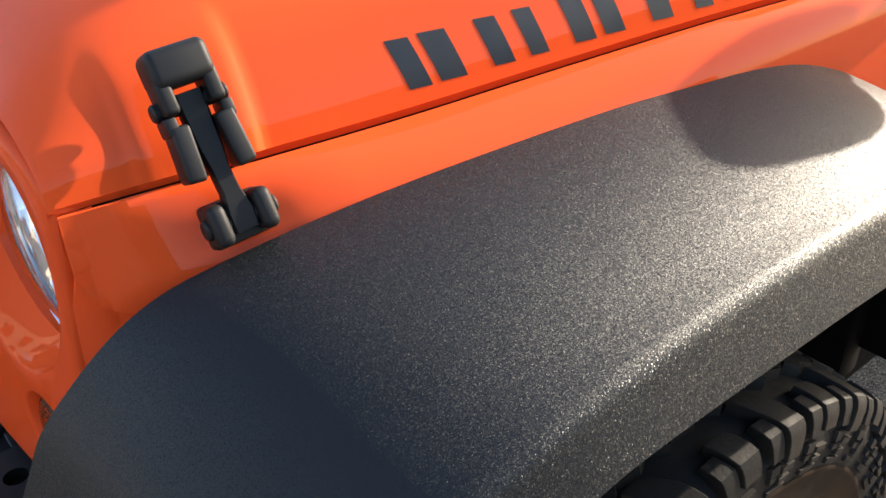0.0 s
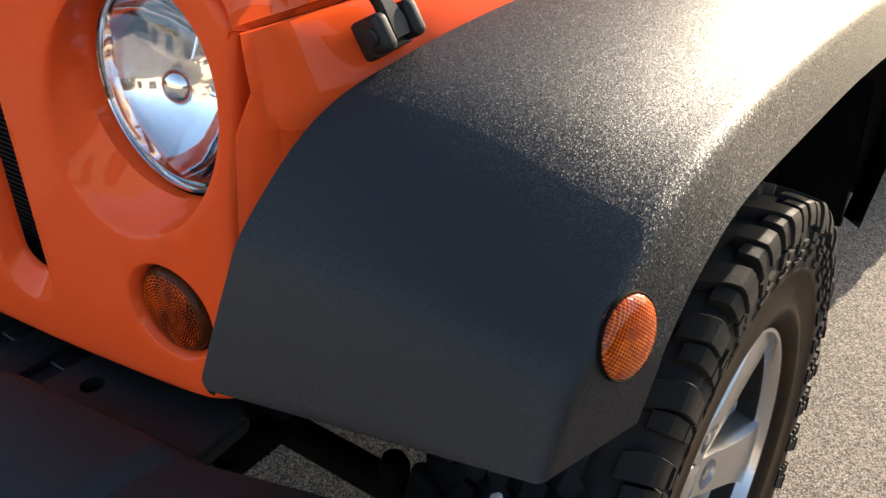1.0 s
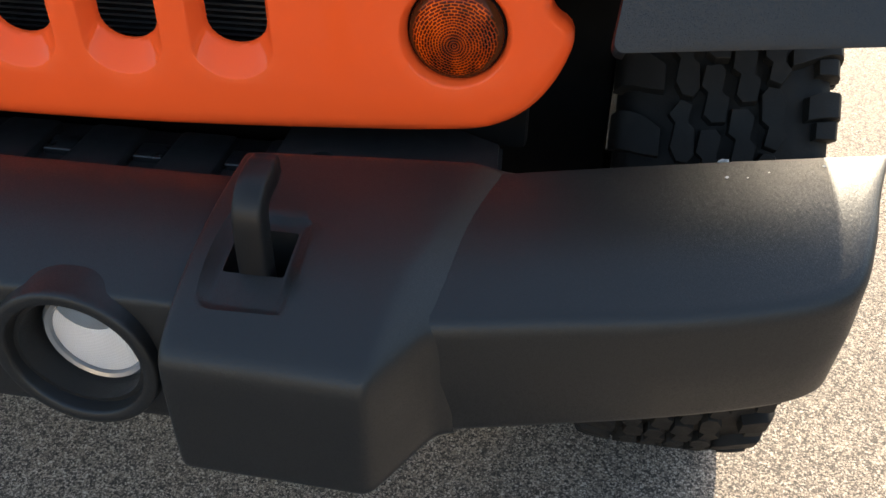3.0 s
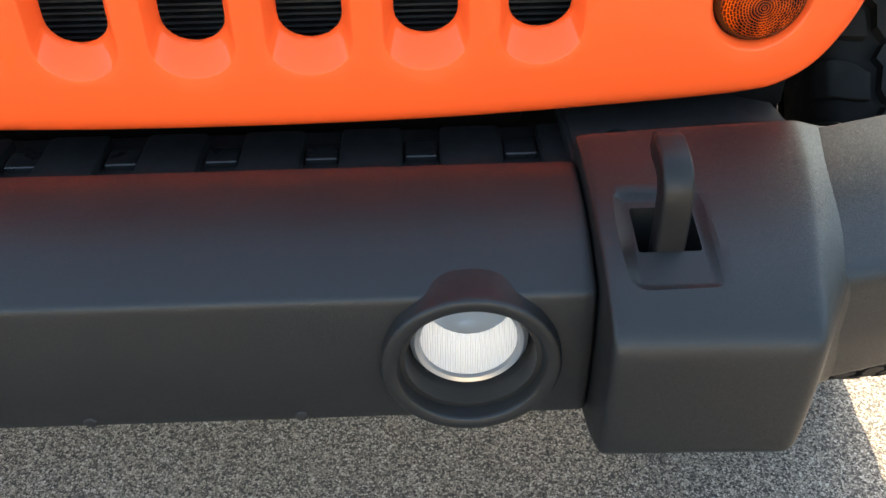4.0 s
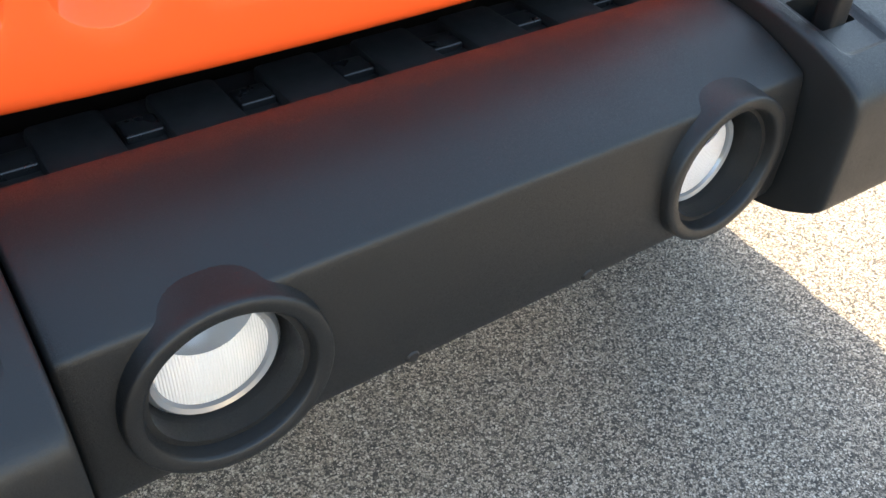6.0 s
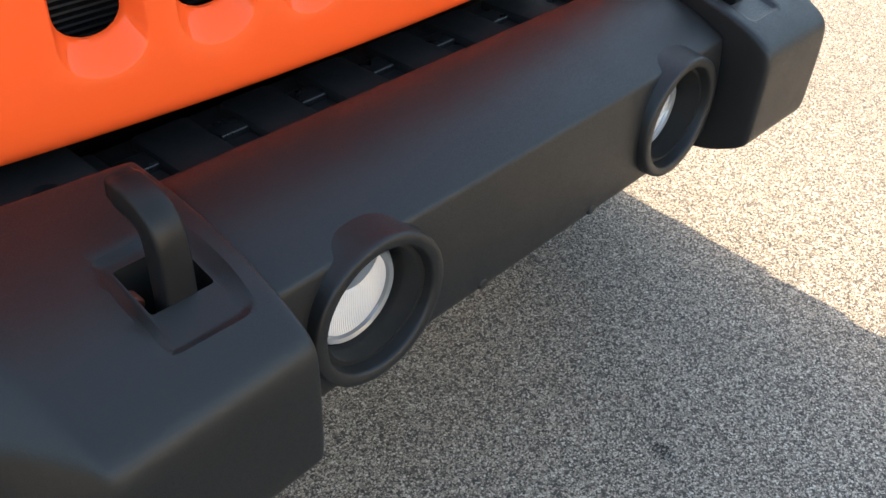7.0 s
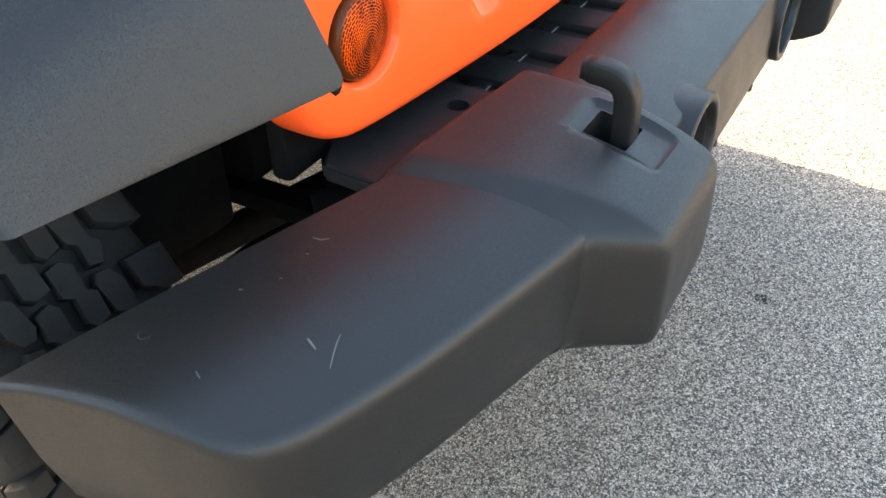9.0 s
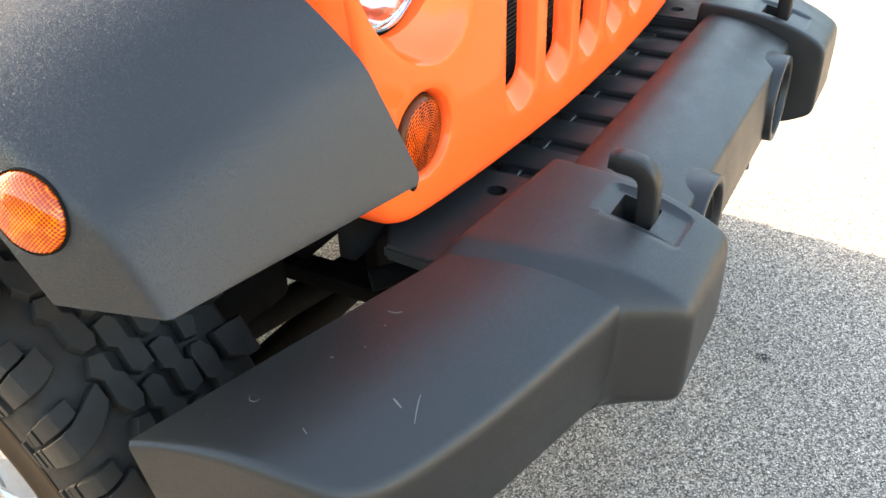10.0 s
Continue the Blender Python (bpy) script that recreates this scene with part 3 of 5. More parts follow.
def fender(s):
    plan = spline([(0.6225, 0.0500, 1.030), (0.634, 0.0640, 1.000), (0.646, 0.0815, 0.993), (0.658, 0.1020, 0.995), (0.670, 0.125, 1.002), (0.681, 0.151, 1.010), (0.690, 0.178, 1.015), (0.699, 0.210, 1.019), (0.711, 0.31, 1.030), (0.723, 0.47, 1.034), (0.740, 0.66, 1.032), (0.757, 0.90, 1.030), (0.775, 1.12, 1.030)], 16)
    gap = spline([(0.6285, 0.0515, 1.058), (0.630, 0.065, 1.058)] + [(x + 0.002, y, z - 0.0045) for x, y, z in GAP[1:]], 40)
    rows = []
    for i, p in enumerate(plan):
        g = gap[-1]
        for a, b in zip(gap, gap[1:]):
            if a.y <= p.y <= b.y:
                g = a.lerp(b, (p.y - a.y) / max(1e-9, b.y - a.y))
                break
        if p.y < gap[0].y:
            g = gap[0]
        f = max(0.0, 1 - i / 60)
        col = [Vector((g.x - 0.008, g.y, g.z - 0.03)), Vector((g.x - 0.002, g.y, g.z - 0.003)), Vector((g.x, g.y, g.z))]
        wide = max(0.003, p.x - g.x)
        edge = Vector((g.x + 0.0015, p.y if i else g.y, g.z - 0.0004))
        low = Vector((g.x + wide, p.y if i else g.y, min(p.z, g.z - 0.004)))
        q = min(1.0, max(0.0, (p.y - 0.12) / 0.12))
        q = q * q * (3 - 2 * q)
        knee = Vector((g.x + (0.52 + 0.28 * q) * wide, edge.y, g.z - (0.50 - 0.32 * q) * (g.z - low.z)))
        for t in (0.0, 0.1, 0.22, 0.34, 0.46, 0.58, 0.70, 0.82, 0.92, 1.0):
            col.append((1 - t) ** 2 * edge + 2 * t * (1 - t) * knee + t * t * low)
        col.append(low + Vector((0.0015, 0, -0.012)))
        foot = 0.818 + 0.030 * min(1.0, i / 40)
        for z in (0.98, 0.94, 0.90, 0.87, foot + 0.010):
            lean = 0.165 * (1.06 - z) * f
            col.append(Vector((p.x + 0.001 - lean, p.y, z)))
        col.append(Vector((p.x - 0.15 * 0.24 * f - 0.006, p.y + 0.01, foot)))
        rows.append(col)
    first = [Vector((q.x - 0.001, q.y + 0.022, q.z)) for q in rows[0]]
    bm = grid([first] + rows)
    tidy(bm)
    ob = part("fender", bm, PAINT, vehicle, "glossy orange front fender", 60, s)
    return ob


for side in (1, -1):
    fender(side)


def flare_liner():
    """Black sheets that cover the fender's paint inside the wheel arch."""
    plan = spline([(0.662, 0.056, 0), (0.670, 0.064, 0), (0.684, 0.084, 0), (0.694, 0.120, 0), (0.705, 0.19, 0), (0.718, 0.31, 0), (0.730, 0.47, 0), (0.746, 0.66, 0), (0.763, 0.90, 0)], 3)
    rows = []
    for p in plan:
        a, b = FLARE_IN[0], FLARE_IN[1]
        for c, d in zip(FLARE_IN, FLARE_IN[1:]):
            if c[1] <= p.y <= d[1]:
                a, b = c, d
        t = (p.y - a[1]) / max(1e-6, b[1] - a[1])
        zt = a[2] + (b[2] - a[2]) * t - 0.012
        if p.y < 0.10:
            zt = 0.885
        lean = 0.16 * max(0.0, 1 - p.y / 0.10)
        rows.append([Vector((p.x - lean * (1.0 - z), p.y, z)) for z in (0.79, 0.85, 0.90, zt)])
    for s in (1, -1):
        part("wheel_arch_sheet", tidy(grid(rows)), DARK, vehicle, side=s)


def hood_mark():
    """Plain charcoal bars in place of the model lettering along the hood's sides."""
    from mathutils.bvhtree import BVHTree
    tree = BVHTree.FromPolygons([v.co for v in hood_panel.data.vertices], [p.vertices for p in hood_panel.data.polygons])
    for s in (1, -1):
        # start along the hood, foot and head of each bar, its width and lean
        for y, w in ((0.314, 0.020), (0.342, 0.024), (0.392, 0.020), (0.428, 0.018), (0.474, 0.022), (0.506, 0.022), (0.560, 0.024), (0.612, 0.022), (0.652, 0.02)):
            base = 1.082 + 0.042 * (y - 0.30)
            rows = []
            for k in range(6):
                z = base + 0.036 * k / 5
                row = []
                for j in range(4):
                    yy = y + w * j / 3 - 0.012 * k / 5
                    hit = tree.ray_cast(Vector((s * 1.2, yy, z)), Vector((-s, 0, 0)))
                    row.append(hit[0] + hit[1] * (0.0004 if hit[1].x * s > 0 else -0.0004))
                rows.append(row)
            part("decal_bar", tidy(grid(rows)), DECAL, hood_panel)


hood_mark()


# ---------------------------------------------------------------- fender flares
FLARE_IN = [(0.641, -0.044, 0.819), (0.650, -0.014, 0.893), (0.657, 0.009, 0.938), (0.673, 0.070, 0.998), (0.691, 0.145, 1.025), (0.706, 0.300, 1.040), (0.725, 0.540, 1.044), (0.741, 0.730, 1.030), (0.754, 0.900, 0.955), (0.766, 1.040, 0.835), (0.775, 1.115, 0.690), (0.775, 1.135, 0.555)]
FLARE_RIDGE = [(0.898, 0.014, 0.820), (0.901, 0.050, 0.884), (0.902, 0.090, 0.916), (0.903, 0.162, 0.955), (0.904, 0.255, 0.976), (0.904, 0.400, 0.984), (0.904, 0.600, 0.981), (0.904, 0.770, 0.964), (0.904, 0.920, 0.910), (0.904, 1.050, 0.805), (0.899, 1.110, 0.680), (0.889, 1.100, 0.555)]
FLARE_SKIRT = [(0.924, 0.099, 0.823), (0.926, 0.118, 0.853), (0.926, 0.136, 0.874), (0.926, 0.186, 0.905), (0.926, 0.262, 0.926), (0.926, 0.410, 0.927), (0.926, 0.600, 0.922), (0.926, 0.770, 0.902), (0.925, 0.895, 0.845), (0.920, 0.985, 0.755), (0.909, 1.020, 0.655), (0.896, 0.995, 0.555)]


def ends_at(d, r):
    """How far a rounded corner of radius r draws in at a distance d from its end."""
    return r - math.sqrt(max(0.0, r * r - (r - d) ** 2)) if d < r else 0.0


def flare_rows(n=7):
    rows = []
    trio = list(zip(spline(FLARE_IN, n), spline(FLARE_RIDGE, n), spline(FLARE_SKIRT, n)))
    first, second = trio[0], trio[1]
    trio[1:1] = [tuple(p.lerp(q, t) for p, q in zip(first, second)) for t in (0.06, 0.16, 0.32, 0.58)]
    for a, b, c in trio:
        pull = ends_at((a - first[0]).length, 0.011)
        a = a + (b - a).normalized() * pull
        across, down = (b - a), (c - b)
        lip = max(0.0, 1 - len(rows) / 34) * min(1.0, max(0, len(rows) - 10) / 8)
        row = [a + Vector((-0.002 - 0.012 * lip, 0.003 + 0.021 * lip, -0.007 + 0.001 * lip)), a + Vector((0, 0, 0))]
        k_round = 0.035 + 0.035 * min(1.0, len(rows) / 20)
        for k in range(1, 9):
            t = k / 8 * (1 - k_round)
            crown = 0.008 * math.sin(math.pi * k / 8) * min(1.0, len(rows) / 12)
            q = a + across * t
            row.append(q + Vector((0, -0.35, 0.9)).normalized() * crown)
        p0, p2 = a + across * (1 - k_round), b + down * (0.10 + 0.10 * min(1.0, len(rows) / 20))
        for k in range(1, 6):
            t = k / 5
            row.append((1 - t) ** 2 * p0 + 2 * t * (1 - t) * (b + (across.normalized() - down.normalized()) * 0.002) + t * t * p2)
        for k in range(1, 5):
            row.append(p2.lerp(c, k / 4))
        k = min(1.0, max(0.0, (c.y - 0.80) / 0.20))
        row.append(c + Vector((-0.012 - 0.024 * k, 0.004 + 0.050 * k, -0.002 - 0.010 * k)))
        rows.append(row)
    return rows


def flare(s):
    rows = flare_rows()
    bm = grid(rows)
    # the lower front edge turns under
    under = []
    for i, p in enumerate(rows[0]):
        k = min(1.0, max(0.0, (i - 10) / 5))
        under.append(p + Vector((-0.007 * k, 0.006 - 0.004 * k, 0.003 + 0.001 * k)))
    grid([under, rows[0]], bm=bm)
    tidy(bm, 1e-6)
    up = sum((f.normal.z * f.calc_area() for f in bm.faces))
    if up < 0:
        bmesh.ops.reverse_faces(bm, faces=bm.faces)
    ob = part("fender_flare", bm, FLARE, vehicle, "black grained plastic fender flare over the front wheel", 35, s)
    m = ob.modifiers.new("thickness", "SOLIDIFY")
    m.thickness, m.offset = 0.0035, -1.0
    settle(ob)
    # side marker lamp let into the skirt
    nrm = Vector((0.933, -0.215, 0.287)).normalized()
    mid = Vector((0.9135, 0.0965, 0.8925)) if s > 0 else Vector((0.9160, 0.1080, 0.8930))
    grow = 1.0 if s > 0 else 1.07
    tall = (Vector((0, 0.79, 0.61)) - nrm * Vector((0, 0.79, 0.61)).dot(nrm)).normalized()
    wide = nrm.cross(tall)
    turn = Matrix((wide, nrm, tall)).transposed().to_4x4()
    lamp = lathe([(0.0, 0.0060), (0.013, 0.0055), (0.023, 0.0038), (0.028, 0.0018), (0.0298, -0.0008), (0.0298, -0.006)], 48, "y", sweep=(0.84, 1.0))
    bmesh.ops.transform(lamp, matrix=Matrix.Translation(mid) @ turn @ Matrix.Scale(grow, 4), verts=lamp.verts)
    mk = part("side_marker", lamp, MARKER, ob, "oval amber side marker lamp", side=s)
    mk.visible_shadow = False
    # dark ring that stands in for the shaded gap round the lamp
    rim = lathe([(0.0298, -0.0006), (0.0303, 0.0002), (0.0309, -0.0004), (0.0313, -0.003)], 48, "y", sweep=(0.85, 1.0))
    bmesh.ops.transform(rim, matrix=Matrix.Translation(mid) @ turn @ Matrix.Scale(grow, 4), verts=rim.verts)
    part("marker_gap_ring", rim, DARK, mk, side=s)
    return ob


for side in (1, -1):
    flare(side)
flare_liner()


# ---------------------------------------------------------------- front bumper
FOG = (0.232, 0.5935)


def fog_bezel():
    """A raised collar: round at its mouth, broader and flatter on top where it runs back into the beam."""
    steps = [(0.0790, 0.0775, 3.1, -0.125), (0.0785, 0.0765, 3.0, -0.150), (0.0770, 0.0745, 2.8, -0.172), (0.0752, 0.0725, 2.5, -0.190), (0.0735, 0.0712, 2.15, -0.204), (0.0727, 0.0712, 2.0, -0.2150), (0.0724, 0.0710, 2.0, -0.2195), (0.0716, 0.0705, 2.0, -0.2214), (0.0702, 0.0696, 2.0, -0.2224), (0.0660, 0.0660, 2.0, -0.2226), (0.0608, 0.0608, 2.0, -0.2222), (0.0596, 0.0596, 2.0, -0.2212), (0.0588, 0.0588, 2.0, -0.2185), (0.0560, 0.0560, 2.0, -0.205), (0.0525, 0.0525, 2.0, -0.190), (0.0518, 0.0518, 2.0, -0.168)]
    rows = []
    for wide, tall, power, y in steps:
        row = []
        for k in range(96):
            a = 2 * math.pi * k / 96
            c, q = math.cos(a), math.sin(a)
            n = power if q > 0 else 2.0
            row.append((FOG[0] + wide * math.copysign(abs(c) ** (2 / n), c), y, FOG[1] + (tall if q > 0 else min(tall, 0.0712)) * math.copysign(abs(q) ** (2 / n), q)))
        rows.append(row)
    return tidy(grid(rows, closed_v=True))


def beam():
    prof = [(-0.060, 0.560), (-0.060, 0.684), (-0.071, 0.6905), (-0.100, 0.6895), (-0.125, 0.6865), (-0.150, 0.6805), (-0.172, 0.6725), (-0.192, 0.6636), (-0.2015, 0.6590), (-0.2042, 0.6574), (-0.2060, 0.6556), (-0.2071, 0.6534), (-0.2077, 0.6505), (-0.2082, 0.6460), (-0.2094, 0.6340), (-0.2125, 0.600), (-0.2125, 0.575), (-0.2095, 0.535), (-0.2065, 0.5255), (-0.198, 0.5215), (-0.09, 0.5215)]
    # each end rounds over and turns in, short of the raised section beside it
    xs = [(-0.319 + 0.638 * k / 24, 0.0) for k in range(25)]
    caps = [(0.3262, 0.0003), (0.3282, 0.0011), (0.3295, 0.0026), (0.3302, 0.0050), (0.3304, 0.0300)]
    xs = [(-x, d) for x, d in caps[::-1]] + xs + caps
    mid = Vector((-0.13, 0.605))
    rows = []
    for x, d in xs:
        row = []
        for y, z in prof:
            q = mid - Vector((y, z))
            p = Vector((y, z)) + q.normalized() * d
            row.append((x, p.x, p.y))
        rows.append(row)
    bm = grid(rows, closed_v=True)
    lid(bm, rows[0])
    lid(bm, rows[-1], True)
    ob = part("bumper_beam", tidy(bm), BUMPER, vehicle, "black plastic centre section of the front bumper", 50)
    carve(ob, [lathe([(0.0, -0.30), (0.053, -0.30), (0.053, -0.112), (0.0, -0.112)], 64, "y", (s * FOG[0], 0, FOG[1])) for s in (1, -1)], 40)
    for s in (1, -1):
        d = (FOG[0], 0.008, FOG[1] - 0.005)
        bz = part("fog_light", fog_bezel(), BUMPER, vehicle, "round fog light in a raised black bezel", 45, s)
        part("reflector", lathe([(0.008, -0.128), (0.02, -0.130), (0.033, -0.139), (0.041, -0.152), (0.0455, -0.170), (0.0463, -0.182)], 56, "y", d), FOGBOWL, bz, "bright fog light reflector", side=s)
        part("bulb_shield", lathe([(0.0, -0.160), (0.0045, -0.159), (0.0060, -0.155), (0.0060, -0.128)], 28, "y", (d[0], 0.008, d[2] + 0.014)), CHROME, bz, side=s)
        part("lamp_rim", lathe([(0.0405, -0.1905), (0.0420, -0.1935), (0.0455, -0.1950), (0.0490, -0.1925), (0.0510, -0.188), (0.0515, -0.172)], 56, "y", d), RIMGLASS, bz, "smoky clear rim", side=s)
        # ribbed glass below, a clear segment above an arc
        big, hub, arc = 0.0412, 0.052, 0.042
        ribbed, clear = [], []
        for k in range(41):
            u = big * math.sin(math.pi * (k / 40 - 0.5)) * 0.9995
            top = math.sqrt(big * big - u * u)
            cut = min(top, hub - math.sqrt(max(0.0, arc * arc - u * u)))
            cut = max(cut, -top)
            for rows, z0, z1 in ((ribbed, -top, cut), (clear, cut, top)):
                rows.append([(d[0] + u, -0.1865 + 2.6 * (u * u + z * z), d[2] + z) for z in [z0 + (z1 - z0) * j / 10 for j in range(11)]])
        g = part("lens", tidy(grid(ribbed), 1e-6), FOGGLASS, bz, "finely ribbed clear glass lens", side=s)
        g.visible_shadow = False
        c = part("clear_window", tidy(grid(clear), 1e-6), THINGLASS, g, "clear upper part of the lens", side=s)
        c.visible_shadow = False
        clip = lathe([(0.0, -0.004), (0.0045, -0.0035), (0.0065, -0.001), (0.0065, 0.004)], 20, "y", (0.089, -0.2075, 0.5320))
        part("push_clip", clip, TRIM, ob, "small dark push clip", side=s)


beam()


def beam_gap_filler(s):
    """Dark filler and plate added to close the slit between beam and raised section."""
    outline = [(-0.075, 0.526), (-0.075, 0.668), (-0.150, 0.661), (-0.184, 0.646), (-0.196, 0.620), (-0.196, 0.526)]
    part("beam_gap_filler", prism(outline, 0.305, 0.350, 0.004), DARK, vehicle, side=s)
    part("leak_plate", block(0.30, 0.47, -0.085, 0.075, 0.560, 0.622, 0.006), DARK, vehicle, side=s)


def pocket():
    """Cutter for the tow hook's opening and the shallow recess with sloping sides round it."""
    recess = [(0.4240, -0.2295, 0.012), (0.3485, -0.2295, 0.018), (0.3485, -0.1290, 0.014), (0.4240, -0.1290, 0.014)]
    opening = [(0.4110, -0.1910, 0.003), (0.3615, -0.1910, 0.003), (0.3615, -0.1460, 0.003), (0.4110, -0.1460, 0.003)]

    def outline(corners, inset=0.0):
        points = []
        for i, (x, y, r) in enumerate(corners):
            a, b, c = Vector(corners[i - 1][:2]), Vector((x, y)), Vector(corners[(i + 1) % 4][:2])
            d0, d1 = (b - a).normalized(), (c - b).normalized()
            p0, p1 = b - d0 * r, b + d1 * r
            for k in range(7):
                t = k / 6
                q = p0 * (1 - t) ** 2 + b * 2 * t * (1 - t) + p1 * t * t
                d = d0.lerp(d1, t).normalized()
                points.append(q + Vector((d.y, -d.x)) * inset)
        return points

    def skin(y):
        return 0.6990 + (y + 0.129) * 0.255 + 0.0032 * (1 - ((y + 0.179) / 0.05) ** 2)

    rings = [[Vector((p.x, p.y, 0.76)) for p in outline(recess, -0.0014)]]
    for inset, drop in ((-0.0014, 0.0024), (0.0010, 0.0004), (0.0040, -0.0014), (0.0085, -0.0040), (0.0110, -0.0046)):
        rings.append([Vector((p.x, p.y, skin(p.y) + drop)) for p in outline(recess, inset)])
    rings.append([Vector((p.x, p.y, skin(p.y) - 0.0047)) for p in outline(opening)])
    rings.append([Vector((p.x, p.y, 0.60)) for p in outline(opening, 0.0004)])
    bm = grid(rings, closed_v=True)
    lid(bm, rings[0])
    lid(bm, rings[-1], True)
    bmesh.ops.remove_doubles(bm, verts=bm.verts, dist=1e-6)
    bmesh.ops.recalc_face_normals(bm, faces=bm.faces)
    return bm


def horn_cover(s):
    """The raised bumper section over the frame horn, with the tow hook's opening."""
    yz = [(-0.048, 0.7045), (-0.056, 0.7045), (-0.110, 0.7020), (-0.165, 0.6945), (-0.215, 0.6800), (-0.2475, 0.6645), (-0.2635, 0.6530), (-0.2665, 0.6360), (-0.2665, 0.6000), (-0.2655, 0.5540), (-0.2645, 0.5350), (-0.2590, 0.5270)]
    crease = [0.536, 0.534, 0.523, 0.506, 0.494, 0.4905, 0.4900, 0.4900, 0.4900, 0.4895, 0.4890, 0.487]
    foot = [(0.566, -0.014, 0.688), (0.564, -0.030, 0.688), (0.554, -0.100, 0.682), (0.541, -0.150, 0.675), (0.531, -0.181, 0.665), (0.529, -0.1950, 0.657), (0.5285, -0.2005, 0.650), (0.5280, -0.2020, 0.636), (0.5280, -0.2020, 0.600), (0.5290, -0.2000, 0.556), (0.530, -0.1980, 0.540), (0.530, -0.192, 0.532)]
    rows = []
    for (y, z), cx, ft in zip(yz, crease, foot):
        deep = Vector((0.332, -0.10 + (y + 0.10) * 0.62, 0.60 + (z - 0.60) * 0.72))
        edge = Vector((0.3325, y, z))
        row = [deep, deep.lerp(edge, 0.80), deep.lerp(edge, 0.985), Vector((0.340, y, z + 0.0008))]
        cy = y + (0.024 if y > -0.06 else 0.010 if y > -0.12 else 0.0)
        for t in (0.2, 0.45, 0.7, 0.9, 0.985):
            row.append(Vector((0.340 + (cx - 0.340) * t, y + (cy - y) * t, z - 0.0045 * t * t)))
        row += [Vector((cx, cy, z - 0.0045)).lerp(Vector(ft), q) for q in (0.12, 0.45, 0.8, 0.97)] + [Vector(ft) + Vector((0.014, 0.006, -0.004))]
        rows.append(row)
    rows.append([Vector((p.x, -0.10 + (p.y + 0.10) * 0.85, 0.5160)) for p in rows[-1]])
    rows.append([Vector((p.x, -0.10 + (p.y + 0.10) * 0.75, 0.5020)) for p in rows[-1]])
    rows.append([Vector((p.x, -0.02, 0.5000)) for p in rows[-1]])
    rows.insert(0, [Vector((p.x, p.y + 0.007, p.z - 0.008)) for p in rows[0]])
    rows.insert(0, [Vector((p.x, p.y + 0.001, 0.56)) for p in rows[0]])
    bm = grid(rows)
    bmesh.ops.recalc_face_normals(bm, faces=bm.faces)
    ob = part("bumper_horn_cover", bm, BUMPER, vehicle, "raised black bumper section with a tow hook opening", 60)
    m = ob.modifiers.new("moulded", "SUBSURF")
    m.levels = m.render_levels = 2
    settle(ob)
    bm = bmesh.new()
    bm.from_mesh(ob.data)
    loop = [e for e in bm.edges if e.is_boundary]
    bmesh.ops.contextual_create(bm, geom=loop)
    bmesh.ops.recalc_face_normals(bm, faces=bm.faces)
    bm.to_mesh(ob.data)
    bm.free()
    carve(ob, [pocket()], 35)
    if s < 0:
        ob.data.transform(Matrix.Scale(-1, 4, (1, 0, 0)))
        ob.data.flip_normals()
    well = bmesh.new()
    grid([[(0.355, -0.205, z), (0.424, -0.205, z), (0.424, -0.14, z), (0.355, -0.14, z)] for z in (0.675, 0.60)], closed_v=True, bm=well)
    lid(well, [(0.355, -0.205, 0.60), (0.424, -0.205, 0.60), (0.424, -0.14, 0.60), (0.355, -0.14, 0.60)])
    part("hook_well", tidy(well), DARK, ob, side=s)
    if s < 0:
        part("hook_bolt", lathe([(0.0, -0.158), (0.006, -0.158), (0.0078, -0.156), (0.0078, -0.142)], 18, "y", (0.405, 0, 0.664)), RUST, ob, "reddish bolt inside the opening", side=s)
    return ob


def tow_hook(s):
    mid = [(-0.178, 0.600), (-0.1795, 0.650), (-0.1803, 0.69), (-0.1803, 0.716), (-0.1782, 0.7305), (-0.1720, 0.7395), (-0.162, 0.7440), (-0.148, 0.7458), (-0.134, 0.7470)]
    line = spline([(0, y, z) for y, z in mid], 4)
    rows = []
    for i, p in enumerate(line):
        d = (line[min(i + 1, len(line) - 1)] - line[max(0, i - 1)]).normalized()
        n = Vector((0, -d.z, d.y))
        h, w = 0.0112, 0.0118
        if i > len(line) - 4:
            h *= 0.93 if i == len(line) - 3 else 0.85
            w *= 0.97 if i == len(line) - 3 else 0.92
        b = 0.0032
        shape = [(-w + b, -h), (w - b, -h), (w - b * 0.3, -h + b * 0.3), (w, -h + b), (w, h - b), (w - b * 0.3, h - b * 0.3), (w - b, h), (-w + b, h), (-w + b * 0.3, h - b * 0.3), (-w, h - b), (-w, -h + b), (-w + b * 0.3, -h + b * 0.3)]
        rows.append([p + Vector((0.3860 + a, 0, 0)) + n * c for a, c in shape])
    bm = grid(rows, closed_v=True)
    lid(bm, rows[0])
    lid(bm, rows[-1], True)
    part("tow_hook", tidy(bm), HOOK, vehicle, "black coated steel tow hook", 50, s)


